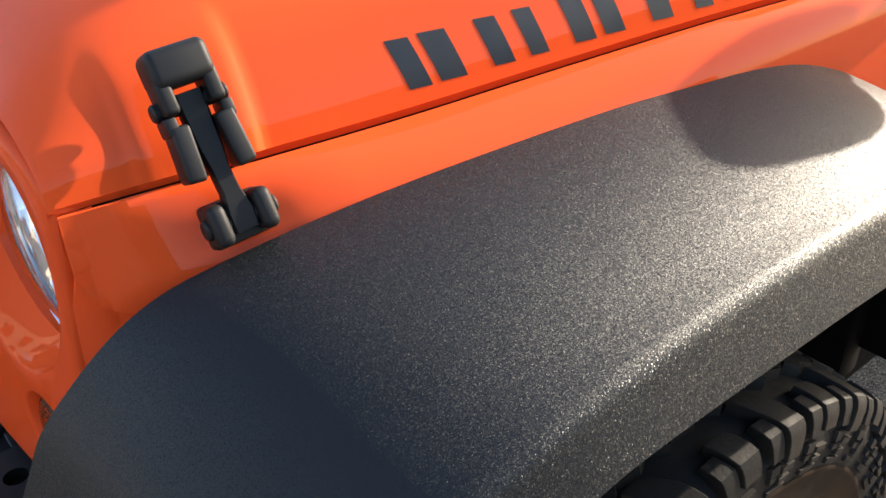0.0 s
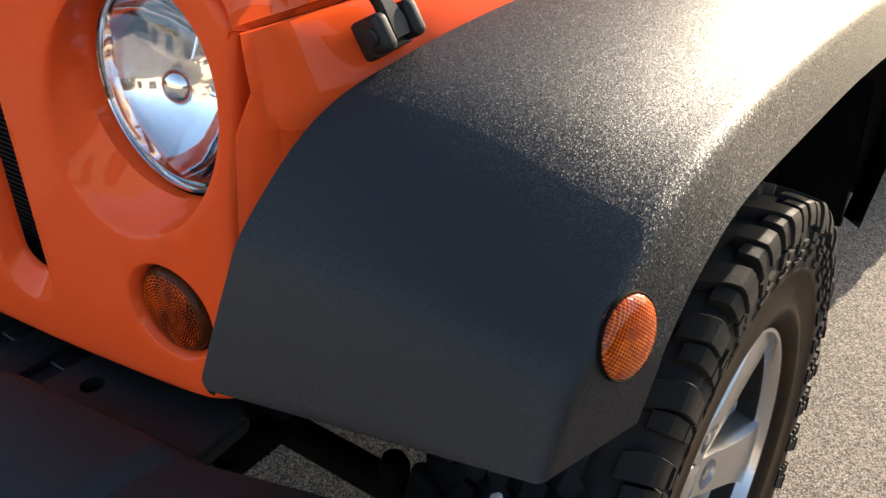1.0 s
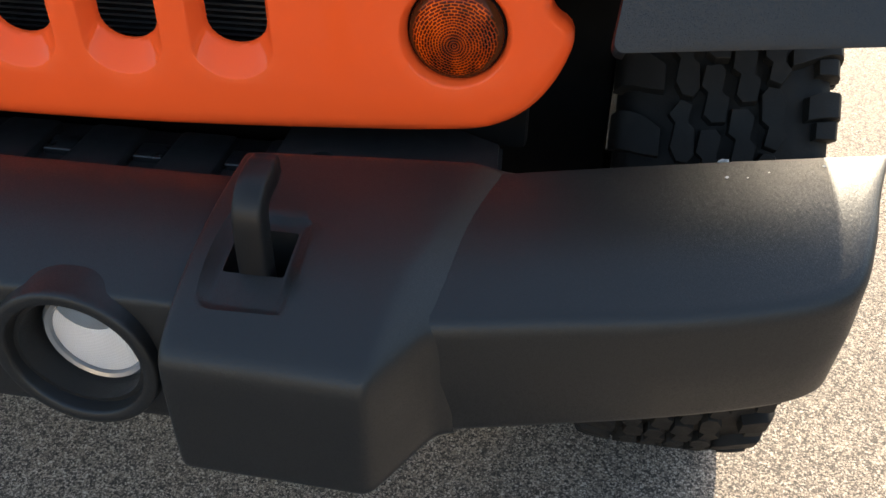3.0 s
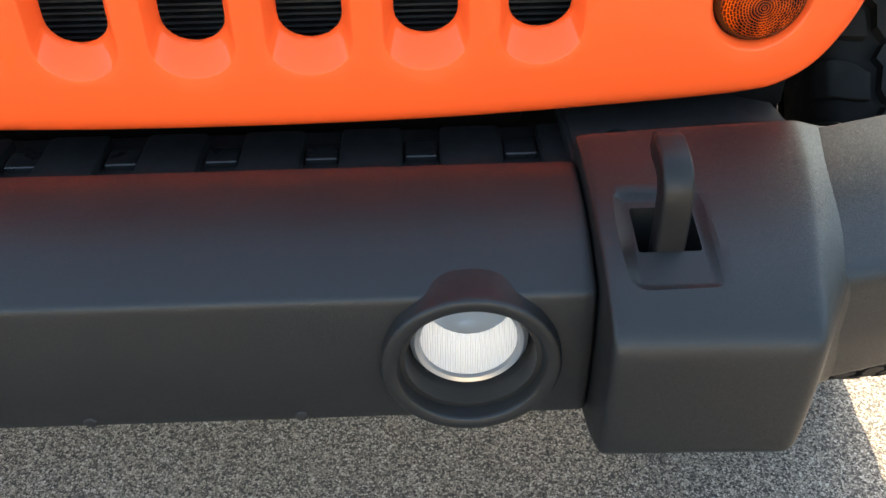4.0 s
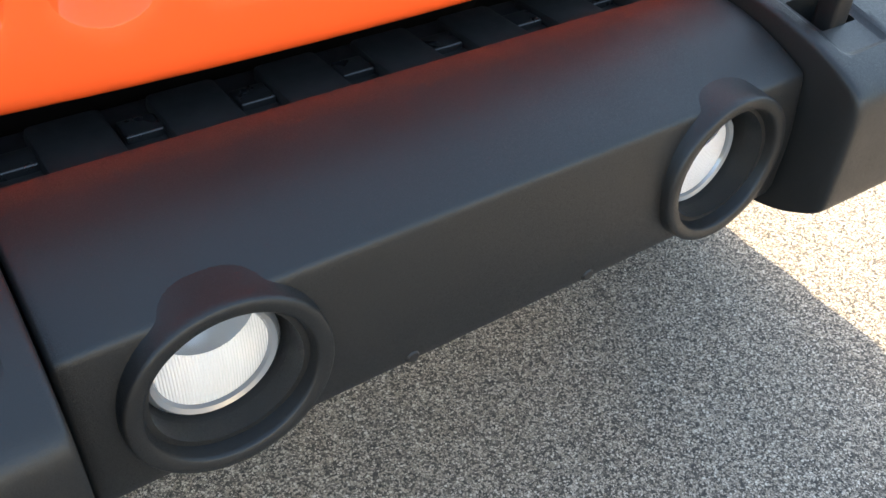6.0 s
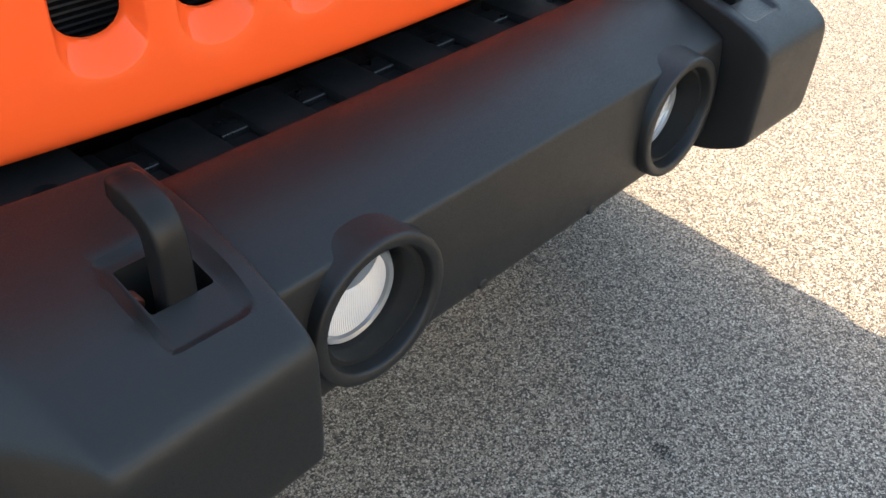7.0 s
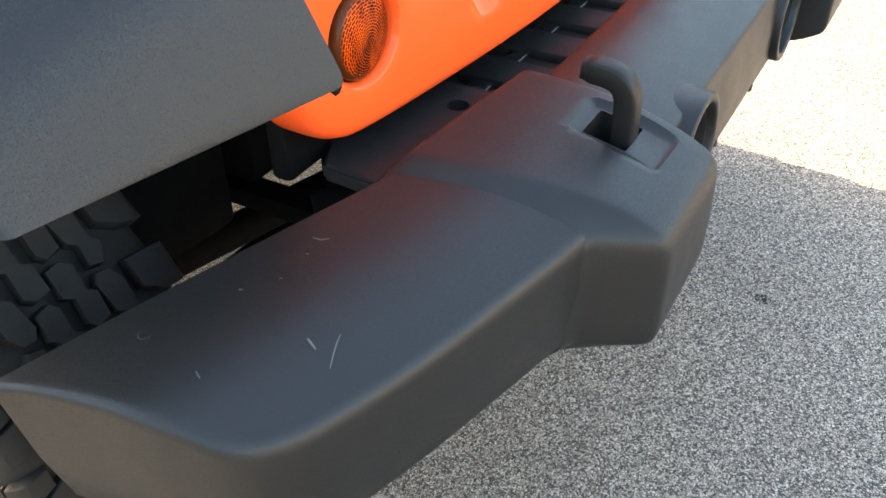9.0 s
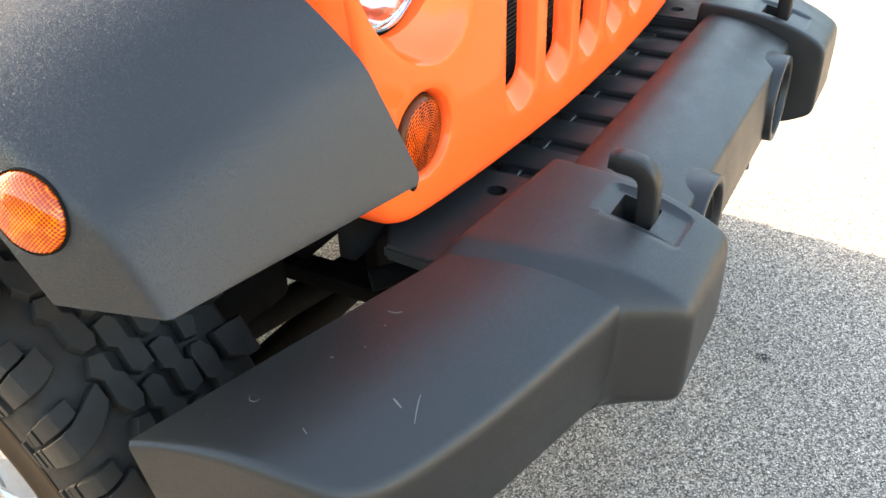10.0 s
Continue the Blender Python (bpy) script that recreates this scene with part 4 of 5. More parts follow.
def bumper_end(s):
    front = spline([(0.480, -0.212, 0), (0.535, -0.2005, 0), (0.62, -0.180, 0), (0.71, -0.1575, 0), (0.79, -0.1325, 0), (0.838, -0.112, 0), (0.864, -0.088, 0), (0.878, -0.045, 0), (0.890, 0.010, 0), (0.903, 0.055, 0), (0.9125, 0.0795, 0)], 6)
    b0, b1 = Vector((0.49, -0.045, 0)), Vector((0.910, 0.0815, 0))
    along = (b1 - b0).normalized()
    off = Vector((along.y, -along.x, 0))

    def top(p):
        d = max(0.0, (p - b0).dot(off))
        return 0.6900 - 0.15 * d * d - 7.0 * d**3

    rows = []
    n = len(front)
    for i, f in enumerate(front):
        u = i / (n - 1)
        b = b0.lerp(b1, u**0.92)
        fd = (front[min(i + 1, n - 1)] - front[max(0, i - 1)]).normalized()
        out = Vector((fd.y, -fd.x, 0))
        row = [Vector((b.x, b.y, 0.55)) - along * 0.020 * max(0.0, (u - 0.72) / 0.28), Vector((b.x, b.y, 0.682 - 0.006 * u * u)) - out * 0.002, Vector((b.x, b.y, 0.689 - 0.006 * u * u)) - out * 0.0005]
        inner = f - out * (0.014 - 0.0095 * min(1.0, max(0.0, (u - 0.55) / 0.35)))
        for k in range(11):
            t = (k / 10)
            p = b.lerp(inner, t)
            row.append(Vector((p.x, p.y, top(p) - 0.006 * u * u)))
        z = top(inner) - 0.006 * u * u
        k = 1 - 0.72 * min(1.0, max(0.0, (u - 0.55) / 0.35))
        for dz, dn in ((0.0020, 0.0092), (0.0056, 0.0045), (0.0105, 0.0015), (0.0165, 0.0002), (0.0215, 0.0)):
            row.append(Vector((f.x, f.y, z - dz * k)) - out * dn * k)
        wall = 0.5345
        lean = 0.020 * max(0.0, (u - 0.72) / 0.28)
        row.append(Vector((f.x, f.y, 0.60)) - out * 0.0005 - along * lean * 0.55)
        row.append(Vector((f.x, f.y, wall + 0.008)) - out * 0.006 - along * lean)
        row.append(Vector((f.x, f.y, wall + 0.001)) - out * 0.010 - along * lean)
        row.append(Vector((f.x, f.y, wall - 0.001)) - out * 0.018 - along * lean)
        row.append(Vector((b.x, b.y, wall)) + out * 0.002 - along * lean)
        rows.append(row)
    bm = grid(rows)
    tidy(bm, 1e-6)
    if sum(f.normal.z * f.calc_area() for f in bm.faces if f.calc_center_median().z > 0.64) < 0:
        bmesh.ops.reverse_faces(bm, faces=bm.faces)
    ob = part("bumper_end", bm, BUMPER, vehicle, "swept black plastic bumper end", 42, s)
    return ob


ends = {}
for side in (1, -1):
    beam_gap_filler(side)
    horn_cover(side)
    tow_hook(side)
    ends[side] = bumper_end(side)


def scuffs():
    """Pale scratches and chips on one bumper end."""
    from mathutils.bvhtree import BVHTree
    trees = {k: BVHTree.FromPolygons([v.co for v in o.data.vertices], [p.vertices for p in o.data.polygons]) for k, o in ends.items()}

    def mark(points, width, side=-1):
        rows = []
        for i, (x, y) in enumerate(points):
            hit = trees[side].ray_cast(Vector((x, y, 1.0)), Vector((0, 0, -1)))
            d = Vector((*points[min(i + 1, len(points) - 1)], 0)) - Vector((*points[max(0, i - 1)], 0))
            a = Vector((-d.y, d.x, 0)).normalized()
            w = width * (0.35 + 0.65 * math.sin(math.pi * (i + 0.5) / len(points)))
            rows.append([hit[0] + a * w + Vector((0, 0, 0.0006)), hit[0] - a * w + Vector((0, 0, 0.0006))])
        part("scratch" if side < 0 else "paint_chip", tidy(grid(rows)), SCUFF if side < 0 else PEBBLE, ends[side])

    mark([(-0.774, -0.105), (-0.764, -0.101), (-0.754, -0.0975), (-0.746, -0.0955)], 0.0006)
    mark([(-0.764, -0.079), (-0.766, -0.084), (-0.768, -0.089)], 0.0010)
    mark([(-0.673, -0.018), (-0.672, -0.026), (-0.667, -0.031)], 0.0010)
    mark([(-0.693, -0.026), (-0.692, -0.028)], 0.0010)
    mark([(-0.753, -0.007), (-0.752, -0.010)], 0.0011)
    mark([(-0.824, 0.026), (-0.8275, 0.0245), (-0.8295, 0.0220), (-0.8295, 0.0190), (-0.8275, 0.0165), (-0.824, 0.0155)], 0.0004)
    mark([(-0.832, -0.034), (-0.835, -0.040)], 0.0006)
    mark([(-0.727, -0.026), (-0.726, -0.028)], 0.0008)
    mark([(0.7555, 0.0060), (0.7575, 0.0095)], 0.0016, 1)
    mark([(0.7742, 0.0100), (0.7755, 0.0115)], 0.0009, 1)
    mark([(0.7940, 0.0235), (0.7955, 0.0245)], 0.0010, 1)
    mark([(0.8450, 0.0450), (0.8475, 0.0470)], 0.0018, 1)


scuffs()


def splash_panel():
    """The ribbed black plastic sheet between bumper and grille."""
    bm = block(-0.345, 0.345, -0.085, 0.085, 0.628, 0.640, 0.004)
    ob = part("splash_panel", bm, TRIM, vehicle, "ribbed black plastic panel between bumper and grille", 45)
    rib = part("rib", block(-0.031, 0.031, -0.082, 0.070, 0.634, 0.652, 0.006, 2), TRIM, ob)
    rib.location.x = -3.5 * 0.098
    for k in range(-2, 5):
        again = new("rib", rib.data)
        again.parent, again.location.x = ob, (k - 0.5) * 0.098
    for k in range(-3, 4):
        x = k * 0.0975 + 0.001
        slot = block(x - 0.016, x + 0.016, 0.018, 0.046, 0.638, 0.6470, 0.0022, 3)
        part("panel_tab", slot, TAB, ob)
    for s in (1, -1):
        wing = bmesh.new()
        out = [(0.335, -0.085), (0.335, 0.090), (0.50, 0.092), (0.523, 0.079), (0.551, 0.064), (0.556, 0.003), (0.545, -0.045), (0.45, -0.075)]
        f = wing.faces.new([wing.verts.new((x, y, 0.671)) for x, y in out])
        r = bmesh.ops.extrude_face_region(wing, geom=[f])
        bmesh.ops.translate(wing, vec=(0, 0, -0.02), verts=[v for v in r["geom"] if isinstance(v, bmesh.types.BMVert)])
        bmesh.ops.recalc_face_normals(wing, faces=wing.faces)
        bmesh.ops.bevel(wing, geom=wing.edges[:], offset=0.004, segments=2, affect="EDGES", clamp_overlap=True)
        w = part("panel_wing", wing, TRIM, ob, side=1)
        carve(w, [lathe([(0.0, 0.60), (0.0125, 0.60), (0.0125, 0.70), (0.0, 0.70)], 32, "z", (0.384, 0.006, 0))], 35)
        if s < 0:
            w.data.transform(Matrix.Scale(-1, 4, (1, 0, 0)))
            w.data.flip_normals()
        part("push_pin", lathe([(0.0, 0.6610), (0.0060, 0.6608), (0.0082, 0.6585), (0.0085, 0.650)], 24, "z", (0.384, 0.006, 0)), DARK, w, side=s)


splash_panel()


# ---------------------------------------------------------------- hood latches
def hood_latch(s):
    """Rubber hold-down: a bracket on the fender, a strap and a clasp on the hood."""
    foot, head = Vector((0.675, 0.1475, 1.048)), Vector((0.630, 0.140, 1.140))
    up = (head - foot).normalized()
    back = Vector((0.10, 1, 0))
    back = (back - up * back.dot(up)).normalized()
    out = back.cross(up) * (1 if back.cross(up).x > 0 else -1)
    m = (Matrix((back, out, up)).transposed() @ Matrix.Diagonal((0.75, 0.95, 0.95))).to_4x4()
    m.translation = foot

    def lay(b):
        bmesh.ops.transform(b, matrix=m, verts=b.verts)
        bmesh.ops.recalc_face_normals(b, faces=b.faces)
        return b

    # local axes: x along the vehicle, y off the panel, z up the strap
    base = block(-0.028, 0.028, -0.012, 0.006, -0.022, 0.010, 0.004)
    ob = part("hood_latch", lay(base), LATCH, vehicle, "black rubber hood latch strapped over the fender seam", 45, s)
    for a in (-1, 1):
        ear = block(a * 0.0215 - 0.0085, a * 0.0215 + 0.0085, 0.000, 0.023, -0.020, 0.010, 0.0065, 4)
        part("bracket_ear", lay(ear), LATCH, ob, side=s)
    pin = lathe([(0.0, -0.034), (0.006, -0.034), (0.0075, -0.032), (0.0075, 0.032), (0.006, 0.034), (0.0, 0.034)], 20, "x", (0, 0.010, -0.005))
    part("pivot_pin", lay(pin), LATCH, ob, side=s)
    strap = bmesh.new()
    rows = []
    for z, w, y in ((-0.014, 0.012, 0.013), (0.0, 0.0125, 0.014), (0.014, 0.0085, 0.012), (0.030, 0.0085, 0.009), (0.045, 0.011, 0.008), (0.085, 0.013, 0.008)):
        rows.append([Vector((a * w, y + b * 0.005, z)) for a, b in ((-1, -1), (1, -1), (1, 0.6), (0.8, 1), (-0.8, 1), (-1, 0.6))])
    grid(rows, closed_v=True, bm=strap)
    lid(strap, rows[0]), lid(strap, rows[-1], True)
    part("strap", lay(tidy(strap)), HOOK, ob, side=s)
    for a in (-1, 1):
        wing = block(a * 0.0218 - 0.0085, a * 0.0218 + 0.0085, -0.004, 0.0205, 0.027, 0.066, 0.0032, 3, turn=Matrix.Rotation(radians(-5 * a), 4, "Y"))
        part("clasp_wing", lay(wing), LATCH, ob, side=s)
        shoulder = block(a * 0.0255 - 0.0055, a * 0.0255 + 0.0055, -0.003, 0.0195, 0.060, 0.0725, 0.0022, 2)
        part("clasp_step", lay(shoulder), LATCH, ob, side=s)
        cheek = block(a * 0.0205 - 0.0068, a * 0.0205 + 0.0068, -0.004, 0.0225, 0.073, 0.098, 0.0036, 3)
        part("clasp_cheek", lay(cheek), LATCH, ob, side=s)
    cap = block(-0.0275, 0.0275, -0.008, 0.0250, 0.089, 0.116, 0.0075, 5)
    part("clasp_cap", lay(cap), LATCH, ob, side=s)
    knob = lathe([(0.0, -0.034), (0.005, -0.034), (0.0065, -0.032), (0.0065, 0.032), (0.005, 0.034), (0.0, 0.034)], 18, "x", (0, 0.006, 0.078))
    part("clasp_pin", lay(knob), LATCH, ob, side=s)


for side in (1, -1):
    hood_latch(side)


# ---------------------------------------------------------------- wheels
AXLE_Y, AXLE_Z, TRACK, REAR_Y = 0.500, 0.388, 0.782, 2.924
TYRE_R = 0.399


def lug_mesh(poly, tall):
    """One tread lug from an (along, across) outline, standing on the tyre at the wheel's front."""
    bm = bmesh.new()
    cx, cw = (sum(p[i] for p in poly) / len(poly) for i in (0, 1))
    rings = []
    for r_add, k in ((-0.006, 1.14), (tall - 0.0008, 1.09), (tall, 1.065)):
        ring_ = []
        for u, w in poly:
            uu, ww = cx + (u - cx) * k, cw + (w - cw) * k
            r = 0.386 - 2.6 * max(0.0, abs(ww) - 0.055) ** 2 + r_add
            a = uu / TYRE_R
            ring_.append(Vector((ww, r * math.cos(a), r * math.sin(a))))
        rings.append(ring_)
    grid(rings, closed_v=True, bm=bm)
    lid(bm, rings[-1])
    return tidy(bm)


SHOULDER = spline([(0.050, 0.386, 0), (0.070, 0.3855, 0), (0.086, 0.3833, 0), (0.098, 0.3795, 0), (0.107, 0.3740, 0), (0.1130, 0.3665, 0), (0.1160, 0.3580, 0), (0.1175, 0.3480, 0), (0.1180, 0.3380, 0), (0.1180, 0.3280, 0), (0.1175, 0.3180, 0), (0.1170, 0.3100, 0)], 3)


def shoulder_mesh(keys, side, pitch):
    """A lug over the tyre's shoulder; keys: place on SHOULDER, start and end along the pitch, height."""
    stops = []
    i = keys[0][0]
    while i <= keys[-1][0] + 1e-6:
        stops.append(i)
        i += 0.334
    rows, n = [], len(SHOULDER)
    for i in stops:
        a, b = keys[0], keys[1]
        for c, d in zip(keys, keys[1:]):
            if c[0] <= i + 1e-6:
                a, b = c, d
        t = min(1.0, max(0.0, (i - a[0]) / (b[0] - a[0])))
        e0, e1, tall = (a[k] + (b[k] - a[k]) * t for k in (1, 2, 3))
        e0, e1 = e0 * pitch, e1 * pitch
        j = min(n - 1, round(3 * i))
        p, q0, q1 = SHOULDER[j], SHOULDER[max(0, j - 1)], SHOULDER[min(n - 1, j + 1)]
        along = (q1 - q0).normalized()
        nx, nr = -along.y, along.x
        row = []
        for u, h in ((e0 - 0.0016, -0.005), (e0, tall - 0.0007), (e0 + 0.0007, tall), (e1 - 0.0007, tall), (e1, tall - 0.0007), (e1 + 0.0016, -0.005)):
            r, ang = p.y + nr * h, u / TYRE_R
            row.append(Vector((side * (p.x + nx * h), r * math.cos(ang), r * math.sin(ang))))
        rows.append(row)
    ends = []
    for row, back in ((rows[0], -0.0012), (rows[-1], 0.0012)):
        base = [row[0].lerp(row[-1], k / 5) for k in range(6)]
        ends.append([p + Vector((side * back, 0, 0)) for p in base])
    bm = grid([ends[0]] + rows + [ends[1]])
    tidy(bm)
    return bm


def carcass_mesh():
    prof = [(0.219, 0.082), (0.230, 0.096), (0.236, 0.104), (0.246, 0.109), (0.286, 0.113), (0.320, 0.117), (0.349, 0.117), (0.371, 0.110), (0.382, 0.096), (0.385, 0.06), (0.386, 0.0)]
    full = prof + [(r, -w) for r, w in prof[-2::-1]] + [(0.215, -0.076), (0.215, 0.076)]
    return lathe(full + [full[0]], 120, "x")


def barrel_mesh():
    """The rim's barrel and hub; x points away from the vehicle."""
    bm = lathe([(0.220, 0.080), (0.226, 0.087), (0.2290, 0.096), (0.2270, 0.1005), (0.2220, 0.100), (0.2185, 0.092), (0.217, 0.066), (0.209, 0.007), (0.198, -0.093), (0.225, -0.108), (0.235, -0.113)], 96, "x")
    return lathe([(0.0, 0.050), (0.030, 0.050), (0.034, 0.046), (0.080, 0.044), (0.086, 0.040), (0.088, 0.020)], 60, "x", bm=bm)


def spoke_mesh():
    rows = []
    for r, w, x, d in ((0.030, 0.030, 0.063, 0.045), (0.075, 0.034, 0.070, 0.042), (0.110, 0.034, 0.076, 0.040), (0.155, 0.037, 0.082, 0.040), (0.190, 0.043, 0.087, 0.040), (0.2180, 0.052, 0.089, 0.040)):
        rows.append([Vector((x + h, r, t)) for t, h in ((-w - 0.010, -d), (-w - 0.001, -0.010), (-w + 0.003, -0.001), (-w * 0.4, 0.0), (w * 0.4, 0.0), (w - 0.003, -0.001), (w + 0.001, -0.010), (w + 0.010, -d))])
    bm = grid(rows, closed_v=True)
    lid(bm, rows[0]), lid(bm, rows[-1], True)
    tidy(bm)
    bmesh.ops.recalc_face_normals(bm, faces=bm.faces)
    return bm


def wheels():
    pitches = 34
    c = 2 * math.pi * TYRE_R / pitches
    half = math.pi / pitches
    # keys of the shoulder lugs: place, start, end (shares of the pitch), height
    long_lug = [(0.6, 0.02, 0.30, 0.0125), (1.0, -0.10, 0.26, 0.0132), (2.0, -0.27, 0.14, 0.0138), (3.0, -0.34, 0.05, 0.0168), (3.7, -0.36, 0.03, 0.0205), (4.0, -0.36, 0.02, 0.0180), (5.0, -0.35, 0.01, 0.0110), (6.0, -0.34, 0.00, 0.0078), (6.6, -0.34, 0.00, 0.0064)]
    short_lug = [(1.7, -0.24, 0.12, 0.0125), (2.3, -0.31, 0.08, 0.0138), (3.0, -0.35, 0.05, 0.0160), (3.7, -0.36, 0.03, 0.0190), (4.0, -0.36, 0.02, 0.0170), (5.0, -0.35, 0.01, 0.0104), (5.7, -0.34, 0.00, 0.0080)]
    side_lug = [(2.4, 0.13, 0.38, 0.0105), (3.0, 0.10, 0.37, 0.0130), (3.7, 0.08, 0.36, 0.0165), (4.0, 0.07, 0.35, 0.0145), (5.0, 0.06, 0.33, 0.0082), (6.0, 0.05, 0.31, 0.0056)]
    inner_lug = [(0.9, -0.08, 0.34, 0.0130), (2.0, -0.26, 0.32, 0.0138), (3.0, -0.32, 0.28, 0.0160), (3.7, -0.33, 0.27, 0.0185), (4.3, -0.33, 0.27, 0.0135), (6.0, -0.32, 0.26, 0.0080)]
    steps = {"upper_step": [(6.9, -0.33, 0.00, 0.0046), (7.9, -0.32, 0.00, 0.0040)], "lower_step": [(8.2, -0.30, -0.01, 0.0034), (9.2, -0.28, -0.02, 0.0028)],
             "edge_step": [(6.3, 0.05, 0.30, 0.0042), (7.4, 0.06, 0.29, 0.0036)], "small_step": [(7.7, 0.07, 0.27, 0.0028), (8.6, 0.08, 0.25, 0.0024)], "edge_rib": [(9.5, -0.27, 0.22, 0.0026), (10.0, -0.27, 0.22, 0.0022)]}
    centre = [(-0.42, 0.004), (-0.08, 0.002), (0.00, 0.010), (0.30, 0.007), (0.40, 0.013), (0.37, 0.027), (0.06, 0.030), (-0.02, 0.023), (-0.34, 0.026), (-0.44, 0.018)]
    flank = [(-0.42, 0.040), (-0.30, 0.034), (0.06, 0.036), (0.14, 0.043), (0.40, 0.040), (0.45, 0.052), (0.24, 0.062), (0.12, 0.055), (-0.22, 0.058), (-0.40, 0.051)]
    src = {}
    for y in (AXLE_Y, REAR_Y):
        for s in (1, -1):
            place = Matrix.Translation((s * TRACK, y, AXLE_Z)) @ Matrix.Rotation(0 if s > 0 else math.pi, 4, "Z") @ Matrix.Rotation(radians(31 if s > 0 else 6), 4, "X")

            def put(name, make, mat, parent, turn=0.0):
                """A part from a mesh made once and shared by all wheels."""
                if name not in src:
                    ob = part(name, make(), mat, parent, "", 35)
                    src[name] = ob.data
                else:
                    ob = new(name, src[name])
                    ob.parent = parent
                ob.matrix_local = Matrix.Rotation(turn, 4, "X")
                return ob

            tyre = put("tyre", carcass_mesh, RUBBER, vehicle)
            tyre.matrix_local = place
            tagged(tyre, "black mud-terrain tyre with deep curved lugs")
            tagged(put("sidewall", lambda: lathe([(0.2305, 0.0965), (0.2345, 0.1035), (0.241, 0.1085), (0.248, 0.1120), (0.254, 0.1135), (0.260, 0.1130), (0.265, 0.1122), (0.286, 0.1145), (0.304, 0.1165), (0.308, 0.1180), (0.312, 0.1170)], 120, "x"), SIDEWALL, tyre), "brown dust on the sidewall")
            for k in range(14):
                put("raised_bar", lambda: shoulder_mesh([(10.4, -0.10, 0.10, 0.0018), (11.0, -0.09, 0.09, 0.0018)], 1, c), SIDEWALL, tyre, radians(3.6 * k + (70 if s > 0 else 92)))
            for k in range(pitches):
                a = 2 * math.pi * k / pitches
                if k % 2:
                    put("long_shoulder_lug", lambda: shoulder_mesh(long_lug, 1, c), RUBBER, tyre, a)
                else:
                    put("short_shoulder_lug", lambda: shoulder_mesh(short_lug, 1, c), RUBBER, tyre, a)
                put("side_lug", lambda: shoulder_mesh(side_lug, 1, c), RUBBER, tyre, a)
                put("inner_shoulder_lug", lambda: shoulder_mesh(inner_lug, -1, c), RUBBER, tyre, a + half)
                put("centre_lug", lambda: lug_mesh([(u * c, w) for u, w in centre], 0.0130), RUBBER, tyre, a + half)
                put("flank_lug", lambda: lug_mesh([(u * c, w) for u, w in flank], 0.0130), RUBBER, tyre, a + 0.25 * half)
                put("inner_centre_lug", lambda: lug_mesh([(-u * c, -w) for u, w in centre], 0.0130), RUBBER, tyre, a + 1.6 * half)
                put("inner_flank_lug", lambda: lug_mesh([(-u * c, -w) for u, w in flank], 0.0130), RUBBER, tyre, a + 0.9 * half)
                for name, keys in steps.items():
                    put(name, lambda: shoulder_mesh(keys, 1, c), RUBBER, tyre, a)
            w = put("wheel", barrel_mesh, ALLOY, vehicle)
            w.matrix_local = place
            tagged(w, "silver five-spoke alloy wheel")
            for k in range(5):
                a = radians(72 * k + 18)
                first = "spoke" not in src
                if first:
                    sp = part("spoke", spoke_mesh(), ALLOY, None, "", 35)
                    carve(sp, [lathe([(0.0, 0.034), (0.0195, 0.034), (0.0205, 0.058), (0.0235, 0.078), (0.0, 0.078)], 32, "x", (0, 0.0655, 0))], 35)
                    src["spoke"] = sp.data
                    sp.parent = w
                    sp.matrix_local = Matrix.Rotation(a, 4, "X")
                else:
                    put("spoke", None, ALLOY, w, a)
                put("lug_recess", lambda: lathe([(0.0085, 0.0488), (0.0120, 0.0492), (0.0135, 0.0515), (0.0168, 0.0515), (0.0172, 0.0485)], 24, "x", (0, 0.0655, 0)), STEEL, w, a)
                put("lug_nut", lambda: lathe([(0.0, 0.0690), (0.006, 0.0685), (0.0090, 0.0665), (0.0100, 0.0485)], 6, "x", (0, 0.0655, 0)), STEEL, w, a)
            put("centre_cap", lambda: lathe([(0.0, 0.068), (0.018, 0.067), (0.027, 0.063), (0.030, 0.057)], 40, "x"), ALLOY, w)
            put("brake_disc", lambda: lathe([(0.0, 0.002), (0.155, 0.002), (0.155, -0.018), (0.0, -0.018)], 48, "x"), STEEL, w)
            put("valve_stem", lambda: tube([(0.042, 0.196, 0.0), (0.072, 0.186, 0.0)], 0.0035), DARK, w, radians(-97))
            if s < 0:
                tagged(put("valve_cap", lambda: tube([(0.070, 0.187, 0.0), (0.087, 0.181, 0.0)], 0.0046), BLUE, w, radians(-97)), "blue valve cap")


wheels()


